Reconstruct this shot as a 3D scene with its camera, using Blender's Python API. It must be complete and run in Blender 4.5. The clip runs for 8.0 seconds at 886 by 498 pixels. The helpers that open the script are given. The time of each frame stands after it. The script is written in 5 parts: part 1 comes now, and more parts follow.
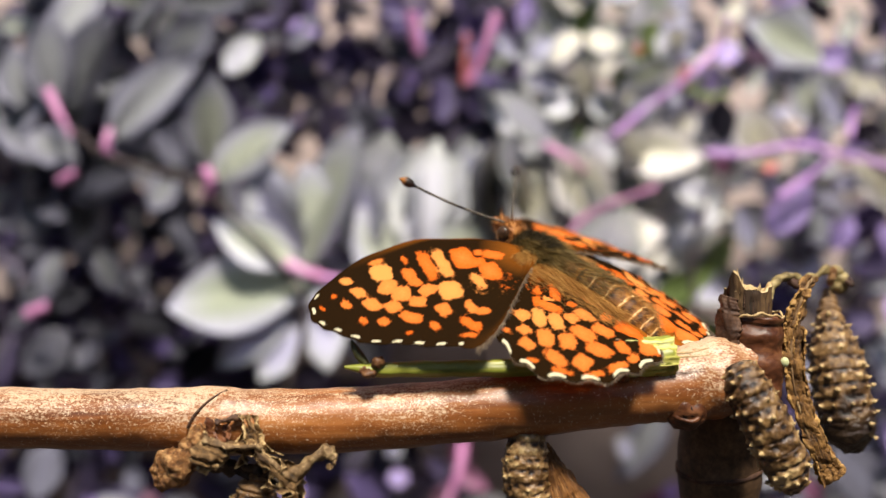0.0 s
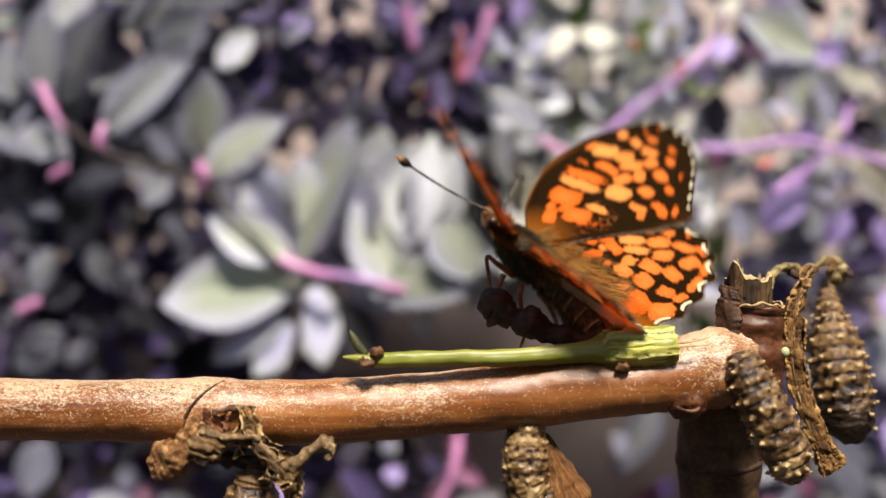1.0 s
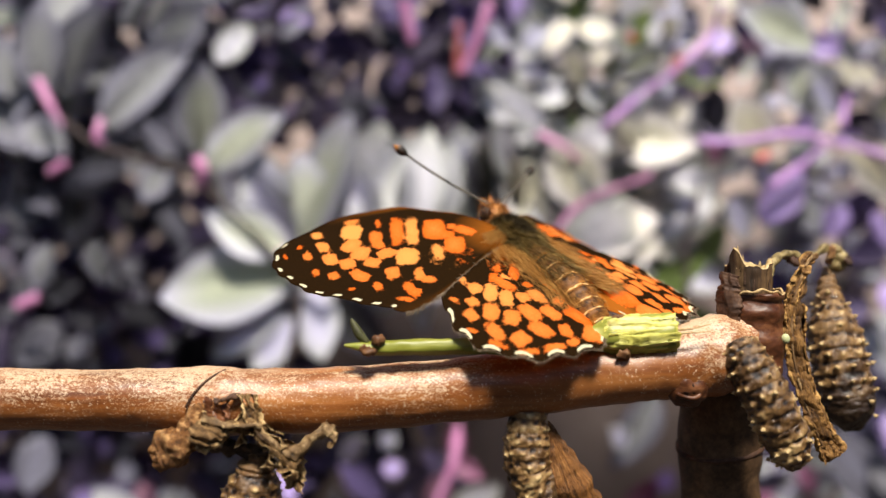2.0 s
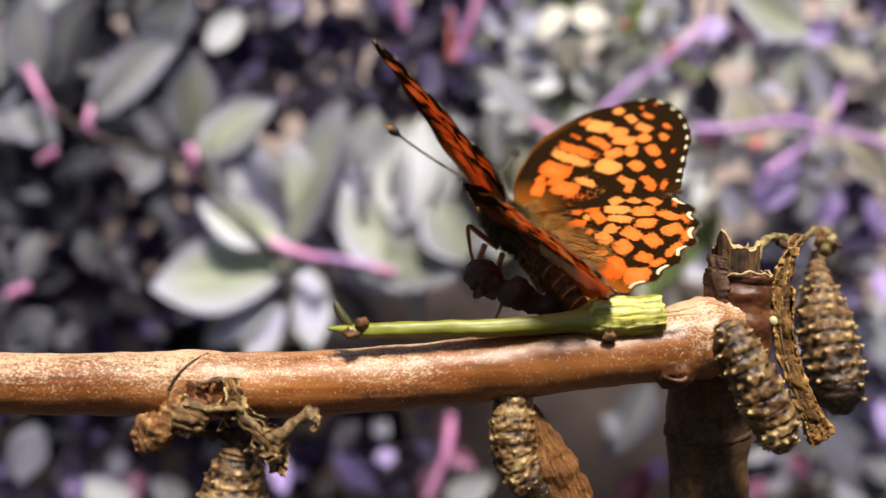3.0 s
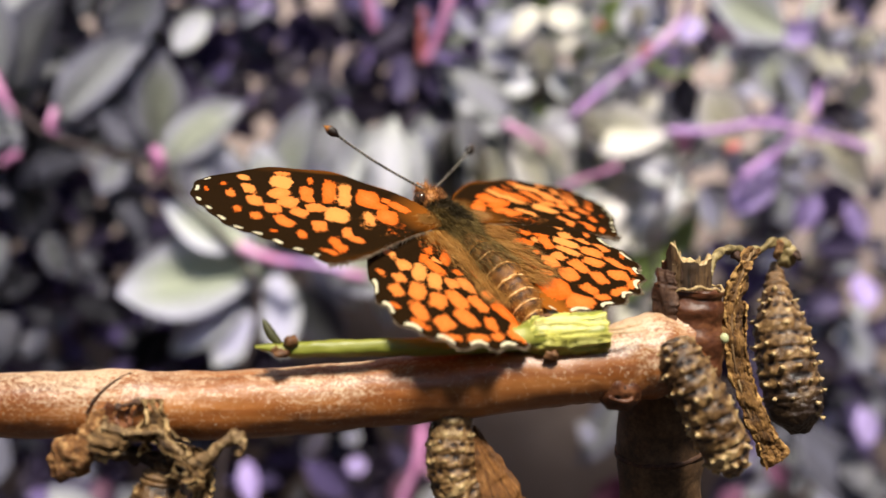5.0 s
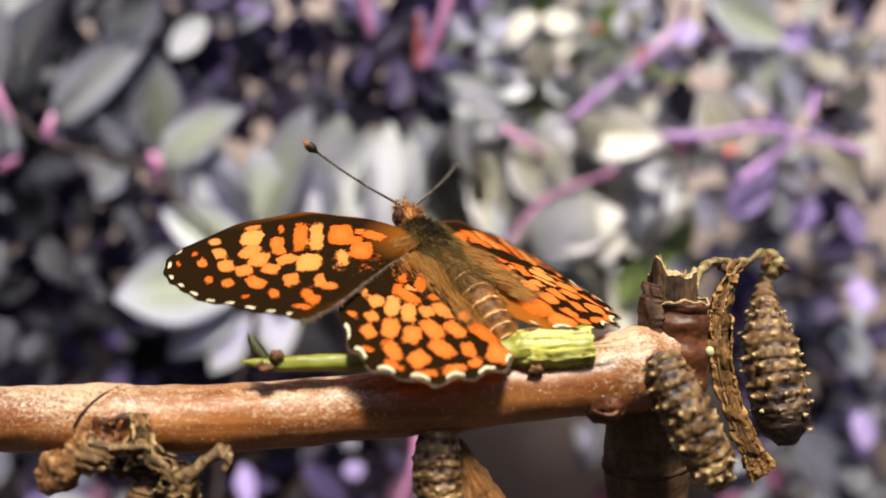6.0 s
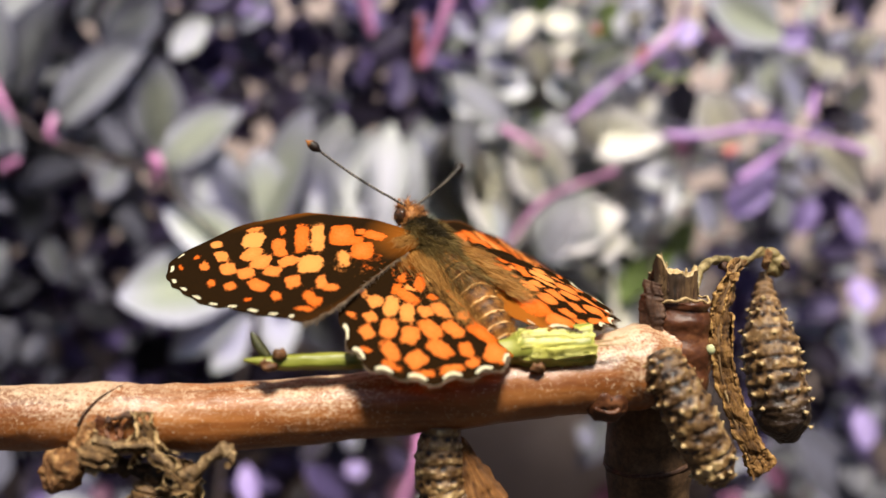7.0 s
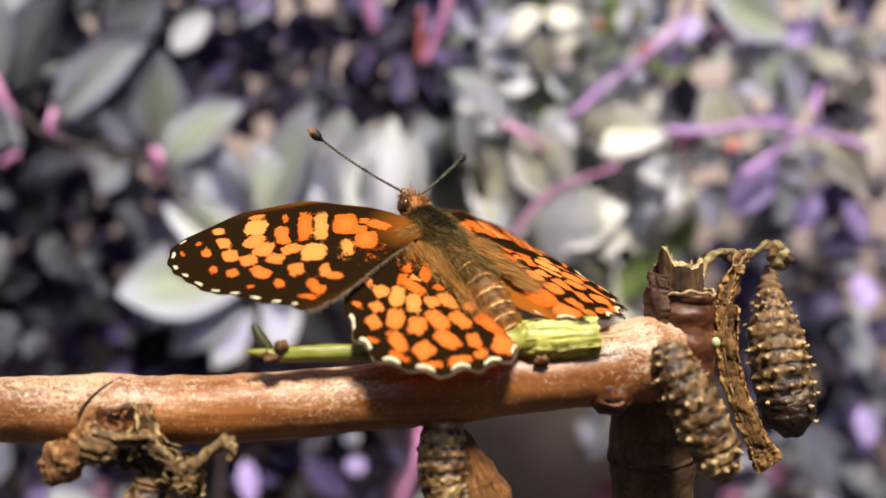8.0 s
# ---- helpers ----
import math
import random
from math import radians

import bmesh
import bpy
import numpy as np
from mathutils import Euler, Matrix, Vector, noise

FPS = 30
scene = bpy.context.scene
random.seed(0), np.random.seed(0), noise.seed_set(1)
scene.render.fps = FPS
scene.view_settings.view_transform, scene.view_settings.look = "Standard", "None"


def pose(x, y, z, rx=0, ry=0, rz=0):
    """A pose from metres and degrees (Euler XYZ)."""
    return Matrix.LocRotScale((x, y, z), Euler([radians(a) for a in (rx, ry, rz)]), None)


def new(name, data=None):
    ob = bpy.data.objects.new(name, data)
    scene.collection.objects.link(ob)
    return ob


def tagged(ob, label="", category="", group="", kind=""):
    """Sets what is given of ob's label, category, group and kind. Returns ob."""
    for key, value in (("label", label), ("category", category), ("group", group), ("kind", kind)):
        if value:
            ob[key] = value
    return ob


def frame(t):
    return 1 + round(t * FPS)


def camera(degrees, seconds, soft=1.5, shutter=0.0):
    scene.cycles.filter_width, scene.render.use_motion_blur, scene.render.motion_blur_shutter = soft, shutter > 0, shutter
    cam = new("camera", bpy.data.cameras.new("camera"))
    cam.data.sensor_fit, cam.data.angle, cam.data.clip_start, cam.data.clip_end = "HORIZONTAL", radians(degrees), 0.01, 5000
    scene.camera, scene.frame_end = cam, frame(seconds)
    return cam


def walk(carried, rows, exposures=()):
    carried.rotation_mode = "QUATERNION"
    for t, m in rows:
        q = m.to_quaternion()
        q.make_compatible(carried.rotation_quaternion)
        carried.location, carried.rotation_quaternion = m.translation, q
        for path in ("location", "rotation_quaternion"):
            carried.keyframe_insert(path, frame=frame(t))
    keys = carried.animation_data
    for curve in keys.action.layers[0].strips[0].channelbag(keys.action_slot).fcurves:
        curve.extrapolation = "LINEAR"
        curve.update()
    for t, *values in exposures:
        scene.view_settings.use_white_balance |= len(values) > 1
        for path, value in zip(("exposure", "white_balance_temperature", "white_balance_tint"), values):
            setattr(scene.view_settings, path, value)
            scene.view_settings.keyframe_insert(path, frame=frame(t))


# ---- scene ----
cam = camera(49.0, 8.0, soft=1.42, shutter=0.4)
METRES, EYE, TILT, LEAN, TURN = 0.0171, 0.15, 0.0, 0.0, 0.0
ROWS = [
    (0.0, 0.0, 0.0, 0.0, -0.0, 0.0, -0.0),
    (0.5, -0.0547, 0.0255, -0.0482, -0.32, 0.05, -0.1),
    (1.0, -0.0359, 0.0384, -0.0539, -0.44, -0.05, 0.03),
    (2.5, -0.0627, 0.0331, -0.1447, -0.66, -0.34, 0.32),
    (3.0, 0.0183, 0.0834, -0.1643, -0.72, -0.63, 0.35),
    (3.5, 0.0548, 0.1253, -0.1408, -0.91, -0.7, 0.31),
    (4.0, 0.163, 0.201, -0.0993, -1.1, -0.64, 0.33),
    (4.5, 0.2481, 0.3242, -0.1127, -1.16, -0.67, 0.33),
    (6.0, 0.4258, 0.3045, -0.0051, -0.85, -0.8, 0.43),
    (6.5, 0.4261, 0.2831, -0.0036, -0.82, -0.76, 0.49),
    (7.0, 0.4188, 0.2834, -0.0157, -0.82, -0.75, 0.54),
    (7.5, 0.3923, 0.3098, -0.0486, -0.84, -0.77, 0.42),
    (8.0, 0.4013, 0.3266, -0.0503, -0.82, -0.88, 0.4),
]
walk(cam, [(t, pose(0, 0, EYE, TILT, LEAN, TURN) @ pose(METRES * x, METRES * y, METRES * z, 90 + pitch, roll, yaw)) for t, x, y, z, yaw, pitch, roll in ROWS])
# a macro lens: sharp on the branch, soft behind it
cam.data.dof.use_dof = True
cam.data.dof.focus_distance = 0.094
cam.data.dof.aperture_fstop = 15.0

# ---- light ----
SUN_FROM = Vector((0.095, -0.54, 0.836)).normalized()
sun = new("sun", bpy.data.lights.new("sun", "SUN"))
sun.data.energy, sun.data.angle, sun.data.color = 5.0, radians(11.0), (1.0, 0.915, 0.79)
sun.rotation_euler = SUN_FROM.to_track_quat("Z", "Y").to_euler()
world = bpy.data.worlds.new("sky")
scene.world = world
world.use_nodes = True
sky = world.node_tree.nodes.new("ShaderNodeTexSky")
sky.sky_type, sky.sun_disc = "NISHITA", False
sky.sun_elevation = math.asin(SUN_FROM.z)
sky.sun_rotation = math.atan2(SUN_FROM.x, SUN_FROM.y)
background = world.node_tree.nodes["Background"]
background.inputs["Strength"].default_value = 0.058
world.node_tree.links.new(sky.outputs[0], background.inputs["Color"])
scene.view_settings.exposure = 0.62


# ---- materials ----
def shader(name, rough=0.6, metal=0.0, spec=0.5):
    """An empty principled material: material, node maker, linker, principled node."""
    m = bpy.data.materials.new(name)
    m.use_nodes = True
    tree = m.node_tree
    b = tree.nodes["Principled BSDF"]
    b.inputs["Roughness"].default_value, b.inputs["Metallic"].default_value = rough, metal
    b.inputs["Specular IOR Level"].default_value = spec
    return m, tree.nodes.new, tree.links.new, b


def ramp(n, l, value, stops):
    """A colour ramp over value; stops: (place, colour)."""
    r = n("ShaderNodeValToRGB")
    r.color_ramp.elements[0].position, r.color_ramp.elements[0].color = stops[0][0], (*stops[0][1], 1)
    r.color_ramp.elements[1].position, r.color_ramp.elements[1].color = stops[-1][0], (*stops[-1][1], 1)
    for place, colour in stops[1:-1]:
        r.color_ramp.elements.new(place).color = (*colour, 1)
    l(value, r.inputs[0])
    return r.outputs[0]


def noise_of(n, l, scale, detail=4, stretch=(1, 1, 1), rough=0.6, distort=0.0):
    """Noise in the object's own space; scale per metre."""
    c, mp, t = n("ShaderNodeTexCoord"), n("ShaderNodeMapping"), n("ShaderNodeTexNoise")
    mp.inputs["Scale"].default_value = stretch
    l(c.outputs["Object"], mp.inputs[0]), l(mp.outputs[0], t.inputs["Vector"])
    t.inputs["Scale"].default_value, t.inputs["Detail"].default_value = scale, detail
    t.inputs["Roughness"].default_value, t.inputs["Distortion"].default_value = rough, distort
    return t.outputs["Fac"]


def blend(n, l, fac, a, b, kind="MIX"):
    m = n("ShaderNodeMix")
    m.data_type, m.blend_type = "RGBA", kind
    for value, slot in ((fac, 0), (a, 6), (b, 7)):
        if isinstance(value, (int, float)):
            m.inputs[slot].default_value = value
        elif isinstance(value, tuple):
            m.inputs[slot].default_value = (*value, 1)
        else:
            l(value, m.inputs[slot])
    return m.outputs[2]


def maths(n, l, kind, a, b=0.0):
    m = n("ShaderNodeMath")
    m.operation = kind
    for value, slot in ((a, 0), (b, 1)):
        if isinstance(value, (int, float)):
            m.inputs[slot].default_value = value
        else:
            l(value, m.inputs[slot])
    return m.outputs[0]


def attribute(n, name):
    a = n("ShaderNodeAttribute")
    a.attribute_name = name
    return a.outputs["Fac"]


def relief(n, l, b, height, strength=0.4, metres=0.0002):
    bump = n("ShaderNodeBump")
    bump.inputs["Strength"].default_value, bump.inputs["Distance"].default_value = strength, metres
    l(height, bump.inputs["Height"]), l(bump.outputs[0], b.inputs["Normal"])


def mottled(name, dark, mid, light, scale, rough=0.7, bump=0.4, stretch=(1, 1, 1), spec=0.4, fine=6.0, depth=0.0002):
    """A natural surface in three tones, at a coarse and a fine scale."""
    m, n, l, b = shader(name, rough, 0, spec)
    coarse, grain = noise_of(n, l, scale, 5, stretch), noise_of(n, l, scale * fine, 5, stretch, 0.7)
    both = maths(n, l, "ADD", maths(n, l, "MULTIPLY", coarse, 0.6), maths(n, l, "MULTIPLY", grain, 0.4))
    l(ramp(n, l, both, [(0.34, dark), (0.5, mid), (0.66, light)]), b.inputs["Base Color"])
    relief(n, l, b, both, bump, depth)
    return m


def bark_material():
    """Orange-brown young bark: thin pale waxy skin in flecks and streaks, one bare stretch darkened like shadow."""
    m, n, l, b = shader("young_bark", 0.45, 0, 0.6)
    long_grain = noise_of(n, l, 1100, 7, (0.06, 1, 1), 0.75)
    broad = noise_of(n, l, 110, 3, (0.4, 1, 1))
    tint = maths(n, l, "ADD", maths(n, l, "MULTIPLY", long_grain, 0.65), maths(n, l, "MULTIPLY", broad, 0.35))
    base = ramp(n, l, tint, [(0.36, (0.085, 0.022, 0.005)), (0.5, (0.23, 0.074, 0.016)), (0.63, (0.37, 0.145, 0.04))])
    bare_shade = maths(n, l, "ADD", attribute(n, "bare_shade"), maths(n, l, "MULTIPLY", maths(n, l, "SUBTRACT", broad, 0.5), 0.8))
    # bare red-brown bark, darkened further for the butterfly's shadow
    base = blend(n, l, ramp(n, l, bare_shade, [(0.3, (0, 0, 0)), (0.75, (0.25,) * 3)]), base, (0.045, 0.012, 0.004))
    streak = noise_of(n, l, 2400, 9, (0.22, 1, 1), 0.8, 0.3)
    fleck = noise_of(n, l, 6000, 6, (0.6, 1, 1), 0.75)
    film = maths(n, l, "ADD", maths(n, l, "MULTIPLY", streak, 0.34), maths(n, l, "MULTIPLY", fleck, 0.5))
    film = maths(n, l, "ADD", film, maths(n, l, "MULTIPLY", broad, 0.16))
    # waxy skin; its upward weight also paints the sheen along the top
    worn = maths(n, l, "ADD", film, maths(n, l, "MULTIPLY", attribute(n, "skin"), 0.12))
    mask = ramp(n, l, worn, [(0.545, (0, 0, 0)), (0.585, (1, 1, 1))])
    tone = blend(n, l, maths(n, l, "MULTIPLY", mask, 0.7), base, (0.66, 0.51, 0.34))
    speck = ramp(n, l, noise_of(n, l, 5200, 2), [(0.665, (0, 0, 0)), (0.69, (0.85,) * 3)])
    tone = blend(n, l, speck, tone, (0.78, 0.66, 0.48))
    l(tone, b.inputs["Base Color"])
    l(ramp(n, l, mask, [(0.0, (0.33,) * 3), (1.0, (0.5,) * 3)]), b.inputs["Roughness"])
    relief(n, l, b, blend(n, l, 0.5, fleck, long_grain), 0.5, 0.00012)
    return m


def wing_material(name, spot_deep, spot_pale, ground, ground_warm, fringe, thin=0.34):
    """Scaled wing: patches over a dark ground, with a row of pale marks along the edge."""
    m, n, l, b = shader(name, 0.85, 0, 0.03)
    ragged = maths(n, l, "MULTIPLY", maths(n, l, "SUBTRACT", noise_of(n, l, 3600, 4, (1, 1, 1), 0.8), 0.5), 0.6)
    broad = maths(n, l, "MULTIPLY", maths(n, l, "SUBTRACT", noise_of(n, l, 1300, 3), 0.5), 0.55)
    edge = maths(n, l, "ADD", maths(n, l, "ADD", attribute(n, "spot"), ragged), broad)
    mask = ramp(n, l, edge, [(0.44, (0, 0, 0)), (0.57, (1, 1, 1))])
    fine = noise_of(n, l, 5200, 3)
    heart = maths(n, l, "MULTIPLY", maths(n, l, "SUBTRACT", attribute(n, "spot"), 0.8), 0.35)
    hue = maths(n, l, "ADD", maths(n, l, "ADD", attribute(n, "pale"), heart), maths(n, l, "MULTIPLY", maths(n, l, "SUBTRACT", fine, 0.5), 0.7))
    orange = ramp(n, l, hue, [(0.0, spot_deep), (1.0, spot_pale)])
    earth = blend(n, l, attribute(n, "warm"), ground, ground_warm)
    earth = blend(n, l, maths(n, l, "MULTIPLY", fine, 0.05), earth, ground_warm)
    tone = blend(n, l, mask, earth, orange)
    white = maths(n, l, "ADD", attribute(n, "fringe"), maths(n, l, "MULTIPLY", ragged, 0.7))
    tone = blend(n, l, ramp(n, l, white, [(0.46, (0, 0, 0)), (0.54, (1, 1, 1))]), tone, fringe)
    l(tone, b.inputs["Base Color"])
    relief(n, l, b, fine, 0.25, 0.00005)
    through_wing = n("ShaderNodeBsdfTranslucent")
    l(tone, through_wing.inputs["Color"])
    mix, out = n("ShaderNodeMixShader"), m.node_tree.nodes["Material Output"]
    mix.inputs[0].default_value = thin
    l(b.outputs[0], mix.inputs[1]), l(through_wing.outputs[0], mix.inputs[2]), l(mix.outputs[0], out.inputs["Surface"])
    return m


def leaf_material(name, dark, mid, light, margin=None, rough=0.5):
    """A soft, felted leaf that lets some light through; each leaf a little different, its margin of another tint."""
    m, n, l, b = shader(name, rough, 0, 0.4)
    info = n("ShaderNodeObjectInfo")
    cloud = noise_of(n, l, 90, 4)
    f = maths(n, l, "ADD", maths(n, l, "MULTIPLY", cloud, 0.55), maths(n, l, "MULTIPLY", info.outputs["Random"], 0.5))
    f = maths(n, l, "ADD", f, maths(n, l, "MULTIPLY", attribute(n, "rib"), 0.22))
    tone = ramp(n, l, f, [(0.25, dark), (0.5, mid), (0.85, light)])
    if margin:
        side = maths(n, l, "ADD", attribute(n, "side"), maths(n, l, "MULTIPLY", maths(n, l, "SUBTRACT", cloud, 0.5), 1.2))
        tone = blend(n, l, ramp(n, l, side, [(0.3, (0, 0, 0)), (0.95, (0.85,) * 3)]), tone, margin)
    l(tone, b.inputs["Base Color"])
    glow = n("ShaderNodeBsdfTranslucent")
    l(tone, glow.inputs["Color"])
    mix, out = n("ShaderNodeMixShader"), m.node_tree.nodes["Material Output"]
    mix.inputs[0].default_value = 0.18
    l(b.outputs[0], mix.inputs[1]), l(glow.outputs[0], mix.inputs[2]), l(mix.outputs[0], out.inputs["Surface"])
    return m


def banded(name, attr, stops, rough=0.6):
    """Colour along a thing, by an attribute on its mesh."""
    m, n, l, b = shader(name, rough, 0, 0.4)
    f = maths(n, l, "ADD", attribute(n, attr), maths(n, l, "MULTIPLY", maths(n, l, "SUBTRACT", noise_of(n, l, 1800, 3), 0.5), 0.25))
    l(ramp(n, l, f, stops), b.inputs["Base Color"])
    relief(n, l, b, noise_of(n, l, 3500, 3), 0.4, 0.0001)
    return m


def fibrous(name, dark, mid, light, edge=0.25, rough=0.6, bump=1.0):
    """Dry leaf or papery skin: fibres and wrinkles run along the blade, the worn edge is paler, its lit rim put into
    the colour.
    """
    m, n, l, b = shader(name, rough, 0, 0.35)
    across, coarse = (n("ShaderNodeCombineXYZ"), n("ShaderNodeCombineXYZ"))
    for node, u, v in ((across, 0.5, 3.2), (coarse, 0.35, 0.9)):
        l(maths(n, l, "MULTIPLY", attribute(n, "u"), u), node.inputs[0])
        l(maths(n, l, "MULTIPLY", attribute(n, "v"), v), node.inputs[1])
    fields = []
    for node, detail in ((across, 6), (coarse, 4)):
        t = n("ShaderNodeTexNoise")
        t.inputs["Scale"].default_value, t.inputs["Detail"].default_value, t.inputs["Roughness"].default_value = 1.0, detail, 0.65
        l(node.outputs[0], t.inputs["Vector"])
        fields.append(t.outputs[0])
    speck = noise_of(n, l, 2600, 4, (1, 1, 1), 0.7)
    f = maths(n, l, "ADD", maths(n, l, "MULTIPLY", fields[0], 0.5), maths(n, l, "MULTIPLY", fields[1], 0.3))
    f = maths(n, l, "ADD", f, maths(n, l, "MULTIPLY", speck, 0.2))
    # paler edge: some wear, and the lit rim painted in
    tint = maths(n, l, "ADD", f, maths(n, l, "MULTIPLY", attribute(n, "edge"), edge))
    l(ramp(n, l, tint, [(0.41, dark), (0.53, mid), (0.68, light)]), b.inputs["Base Color"])
    relief(n, l, b, f, bump, 0.0009)
    return m


def pupa_material():
    """Warty skin: dark in pits and seams, brown flanks, pale tops; smooth and nearly black where case is set."""
    m, n, l, b = shader("pupa_skin", 0.28, 0, 0.6)
    grain = noise_of(n, l, 1500, 5, (1, 1, 1), 0.7)
    f = maths(n, l, "ADD", maths(n, l, "MULTIPLY", attribute(n, "tone"), 0.6), maths(n, l, "MULTIPLY", grain, 0.58))
    tone = ramp(n, l, f, [(0.3, (0.009, 0.004, 0.002)), (0.5, (0.09, 0.045, 0.015)), (0.66, (0.25, 0.145, 0.055)), (0.86, (0.6, 0.44, 0.21))])
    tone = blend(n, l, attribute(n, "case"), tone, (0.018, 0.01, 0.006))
    l(tone, b.inputs["Base Color"])
    relief(n, l, b, grain, 0.8, 0.0003)
    return m


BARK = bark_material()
OLD_BARK = mottled("old_bark", (0.016, 0.007, 0.004), (0.06, 0.026, 0.013), (0.16, 0.085, 0.045), 420, 0.7, 0.7, fine=5)
STEM_BARK = mottled("stem_bark", (0.02, 0.01, 0.005), (0.075, 0.04, 0.018), (0.18, 0.105, 0.05), 320, 0.6, 0.6, fine=5)
SCAR = mottled("cut_wood", (0.03, 0.014, 0.005), (0.15, 0.08, 0.03), (0.5, 0.35, 0.17), 500, 0.8, 0.9, (1, 1, 0.35))
SHEATH = mottled("dried_sheath", (0.025, 0.008, 0.003), (0.09, 0.03, 0.012), (0.22, 0.09, 0.037), 300, 0.38, 0.8, (1, 1, 2.0), fine=5)
DRY_LEAF = fibrous("dry_leaf", (0.03, 0.012, 0.004), (0.19, 0.09, 0.022), (0.52, 0.3, 0.095), 0.12)
CRUST = mottled("crusty_stalk", (0.025, 0.009, 0.002), (0.2, 0.08, 0.02), (0.66, 0.4, 0.17), 1500, 0.45, 1.0, fine=3, depth=0.0006)
STUB_WOOD = mottled("weathered_stub", (0.012, 0.006, 0.002), (0.045, 0.022, 0.008), (0.16, 0.09, 0.035), 900, 0.75, 1.0, (1, 1, 0.12), fine=3, depth=0.0004)
SPLINTER = mottled("fresh_splinter", (0.22, 0.13, 0.05), (0.45, 0.31, 0.14), (0.7, 0.56, 0.33), 1200, 0.7, 0.8, (1, 1, 0.3), fine=3)
STALK_TAN = mottled("olive_tan_stalk", (0.07, 0.05, 0.017), (0.23, 0.17, 0.068), (0.46, 0.37, 0.18), 900, 0.5, 0.8, fine=3)
STALK_BROWN = mottled("grey_brown_stalk", (0.03, 0.017, 0.007), (0.17, 0.1, 0.042), (0.5, 0.36, 0.18), 900, 0.55, 1.0, fine=3, depth=0.0004)
EGG = mottled("egg_shell", (0.36, 0.38, 0.18), (0.46, 0.48, 0.25), (0.55, 0.56, 0.33), 1500, 0.4, 0.2)
PIT_SHADE = mottled("pit_shade", (0.004, 0.002, 0.001), (0.012, 0.006, 0.003), (0.035, 0.018, 0.009), 900, 0.9, 0.8)
DRY_GREY = fibrous("grey_dry_leaf", (0.025, 0.012, 0.004), (0.19, 0.105, 0.038), (0.62, 0.43, 0.2), 0.25)
DARK_HUSK = mottled("dark_husk", (0.02, 0.013, 0.009), (0.06, 0.04, 0.028), (0.13, 0.085, 0.055), 260, 0.75, 0.8)
TWIG = mottled("green_twig", (0.09, 0.1, 0.012), (0.21, 0.22, 0.03), (0.36, 0.36, 0.08), 420, 0.4, 0.4, (0.07, 1, 1))
TWIG_PALE = mottled("frayed_green_twig", (0.26, 0.24, 0.025), (0.56, 0.53, 0.1), (0.76, 0.72, 0.3), 700, 0.5, 1.0, (0.1, 1, 1), fine=4, depth=0.0004)
BUD = mottled("bud_scale", (0.05, 0.02, 0.008), (0.13, 0.055, 0.02), (0.24, 0.13, 0.05), 500, 0.55, 0.5)
BUD_GREEN = mottled("bud_leaf", (0.02, 0.02, 0.008), (0.06, 0.06, 0.02), (0.16, 0.15, 0.05), 450, 0.55, 0.5)
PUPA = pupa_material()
PUPA_SPINE = mottled("pupa_spine", (0.24, 0.14, 0.05), (0.5, 0.35, 0.16), (0.72, 0.57, 0.32), 1400, 0.35, 0.3)
PUPA_CAP = mottled("pupa_cap", (0.05, 0.025, 0.01), (0.17, 0.095, 0.04), (0.36, 0.22, 0.1), 700, 0.5, 0.8)
CASE = fibrous("empty_case", (0.05, 0.018, 0.004), (0.22, 0.09, 0.022), (0.5, 0.26, 0.09), 0.0, 0.5)
WING_TOP = wing_material("wing_scales", (0.86, 0.155, 0.014), (0.98, 0.4, 0.1), (0.012, 0.0075, 0.003), (0.42, 0.13, 0.014), (0.86, 0.78, 0.53), 0.42)
WING_UNDER = wing_material("wing_underside", (0.74, 0.2, 0.03), (0.93, 0.83, 0.5), (0.04, 0.024, 0.012), (0.5, 0.18, 0.03), (0.7, 0.62, 0.42), 0.52)
FUR_DARK = mottled("dark_fur", (0.012, 0.008, 0.003), (0.04, 0.027, 0.009), (0.1, 0.07, 0.024), 900, 0.6, 0.3)
FUR_OLIVE = mottled("olive_fur", (0.05, 0.03, 0.008), (0.13, 0.083, 0.02), (0.26, 0.17, 0.05), 900, 0.55, 0.2)
FRINGE = mottled("fringe_hair", (0.06, 0.04, 0.025), (0.17, 0.12, 0.075), (0.34, 0.26, 0.18), 900, 0.6, 0.2)
FUR_GOLD = mottled("golden_fur", (0.2, 0.085, 0.014), (0.38, 0.175, 0.035), (0.52, 0.29, 0.08), 900, 0.55, 0.2)
ABDOMEN = banded("abdomen_scales", "ring", [(0.0, (0.03, 0.011, 0.002)), (0.36, (0.2, 0.075, 0.01)), (0.6, (0.42, 0.17, 0.025)), (0.85, (0.85, 0.62, 0.3))])
ANTENNA = banded("antenna_scales", "ring", [(0.3, (0.012, 0.009, 0.007)), (0.5, (0.012, 0.009, 0.007)), (0.64, (0.5, 0.44, 0.34))], 0.5)
CLUB = banded("antenna_club", "ring", [(0.0, (0.012, 0.009, 0.007)), (0.68, (0.02, 0.012, 0.008)), (0.9, (0.34, 0.13, 0.025))], 0.5)
HEAD = mottled("head_scales", (0.1, 0.035, 0.01), (0.33, 0.12, 0.025), (0.55, 0.26, 0.07), 1200, 0.6, 0.4)
LEG = mottled("leg_scales", (0.16, 0.06, 0.02), (0.34, 0.14, 0.045), (0.5, 0.25, 0.09), 900, 0.5, 0.3)
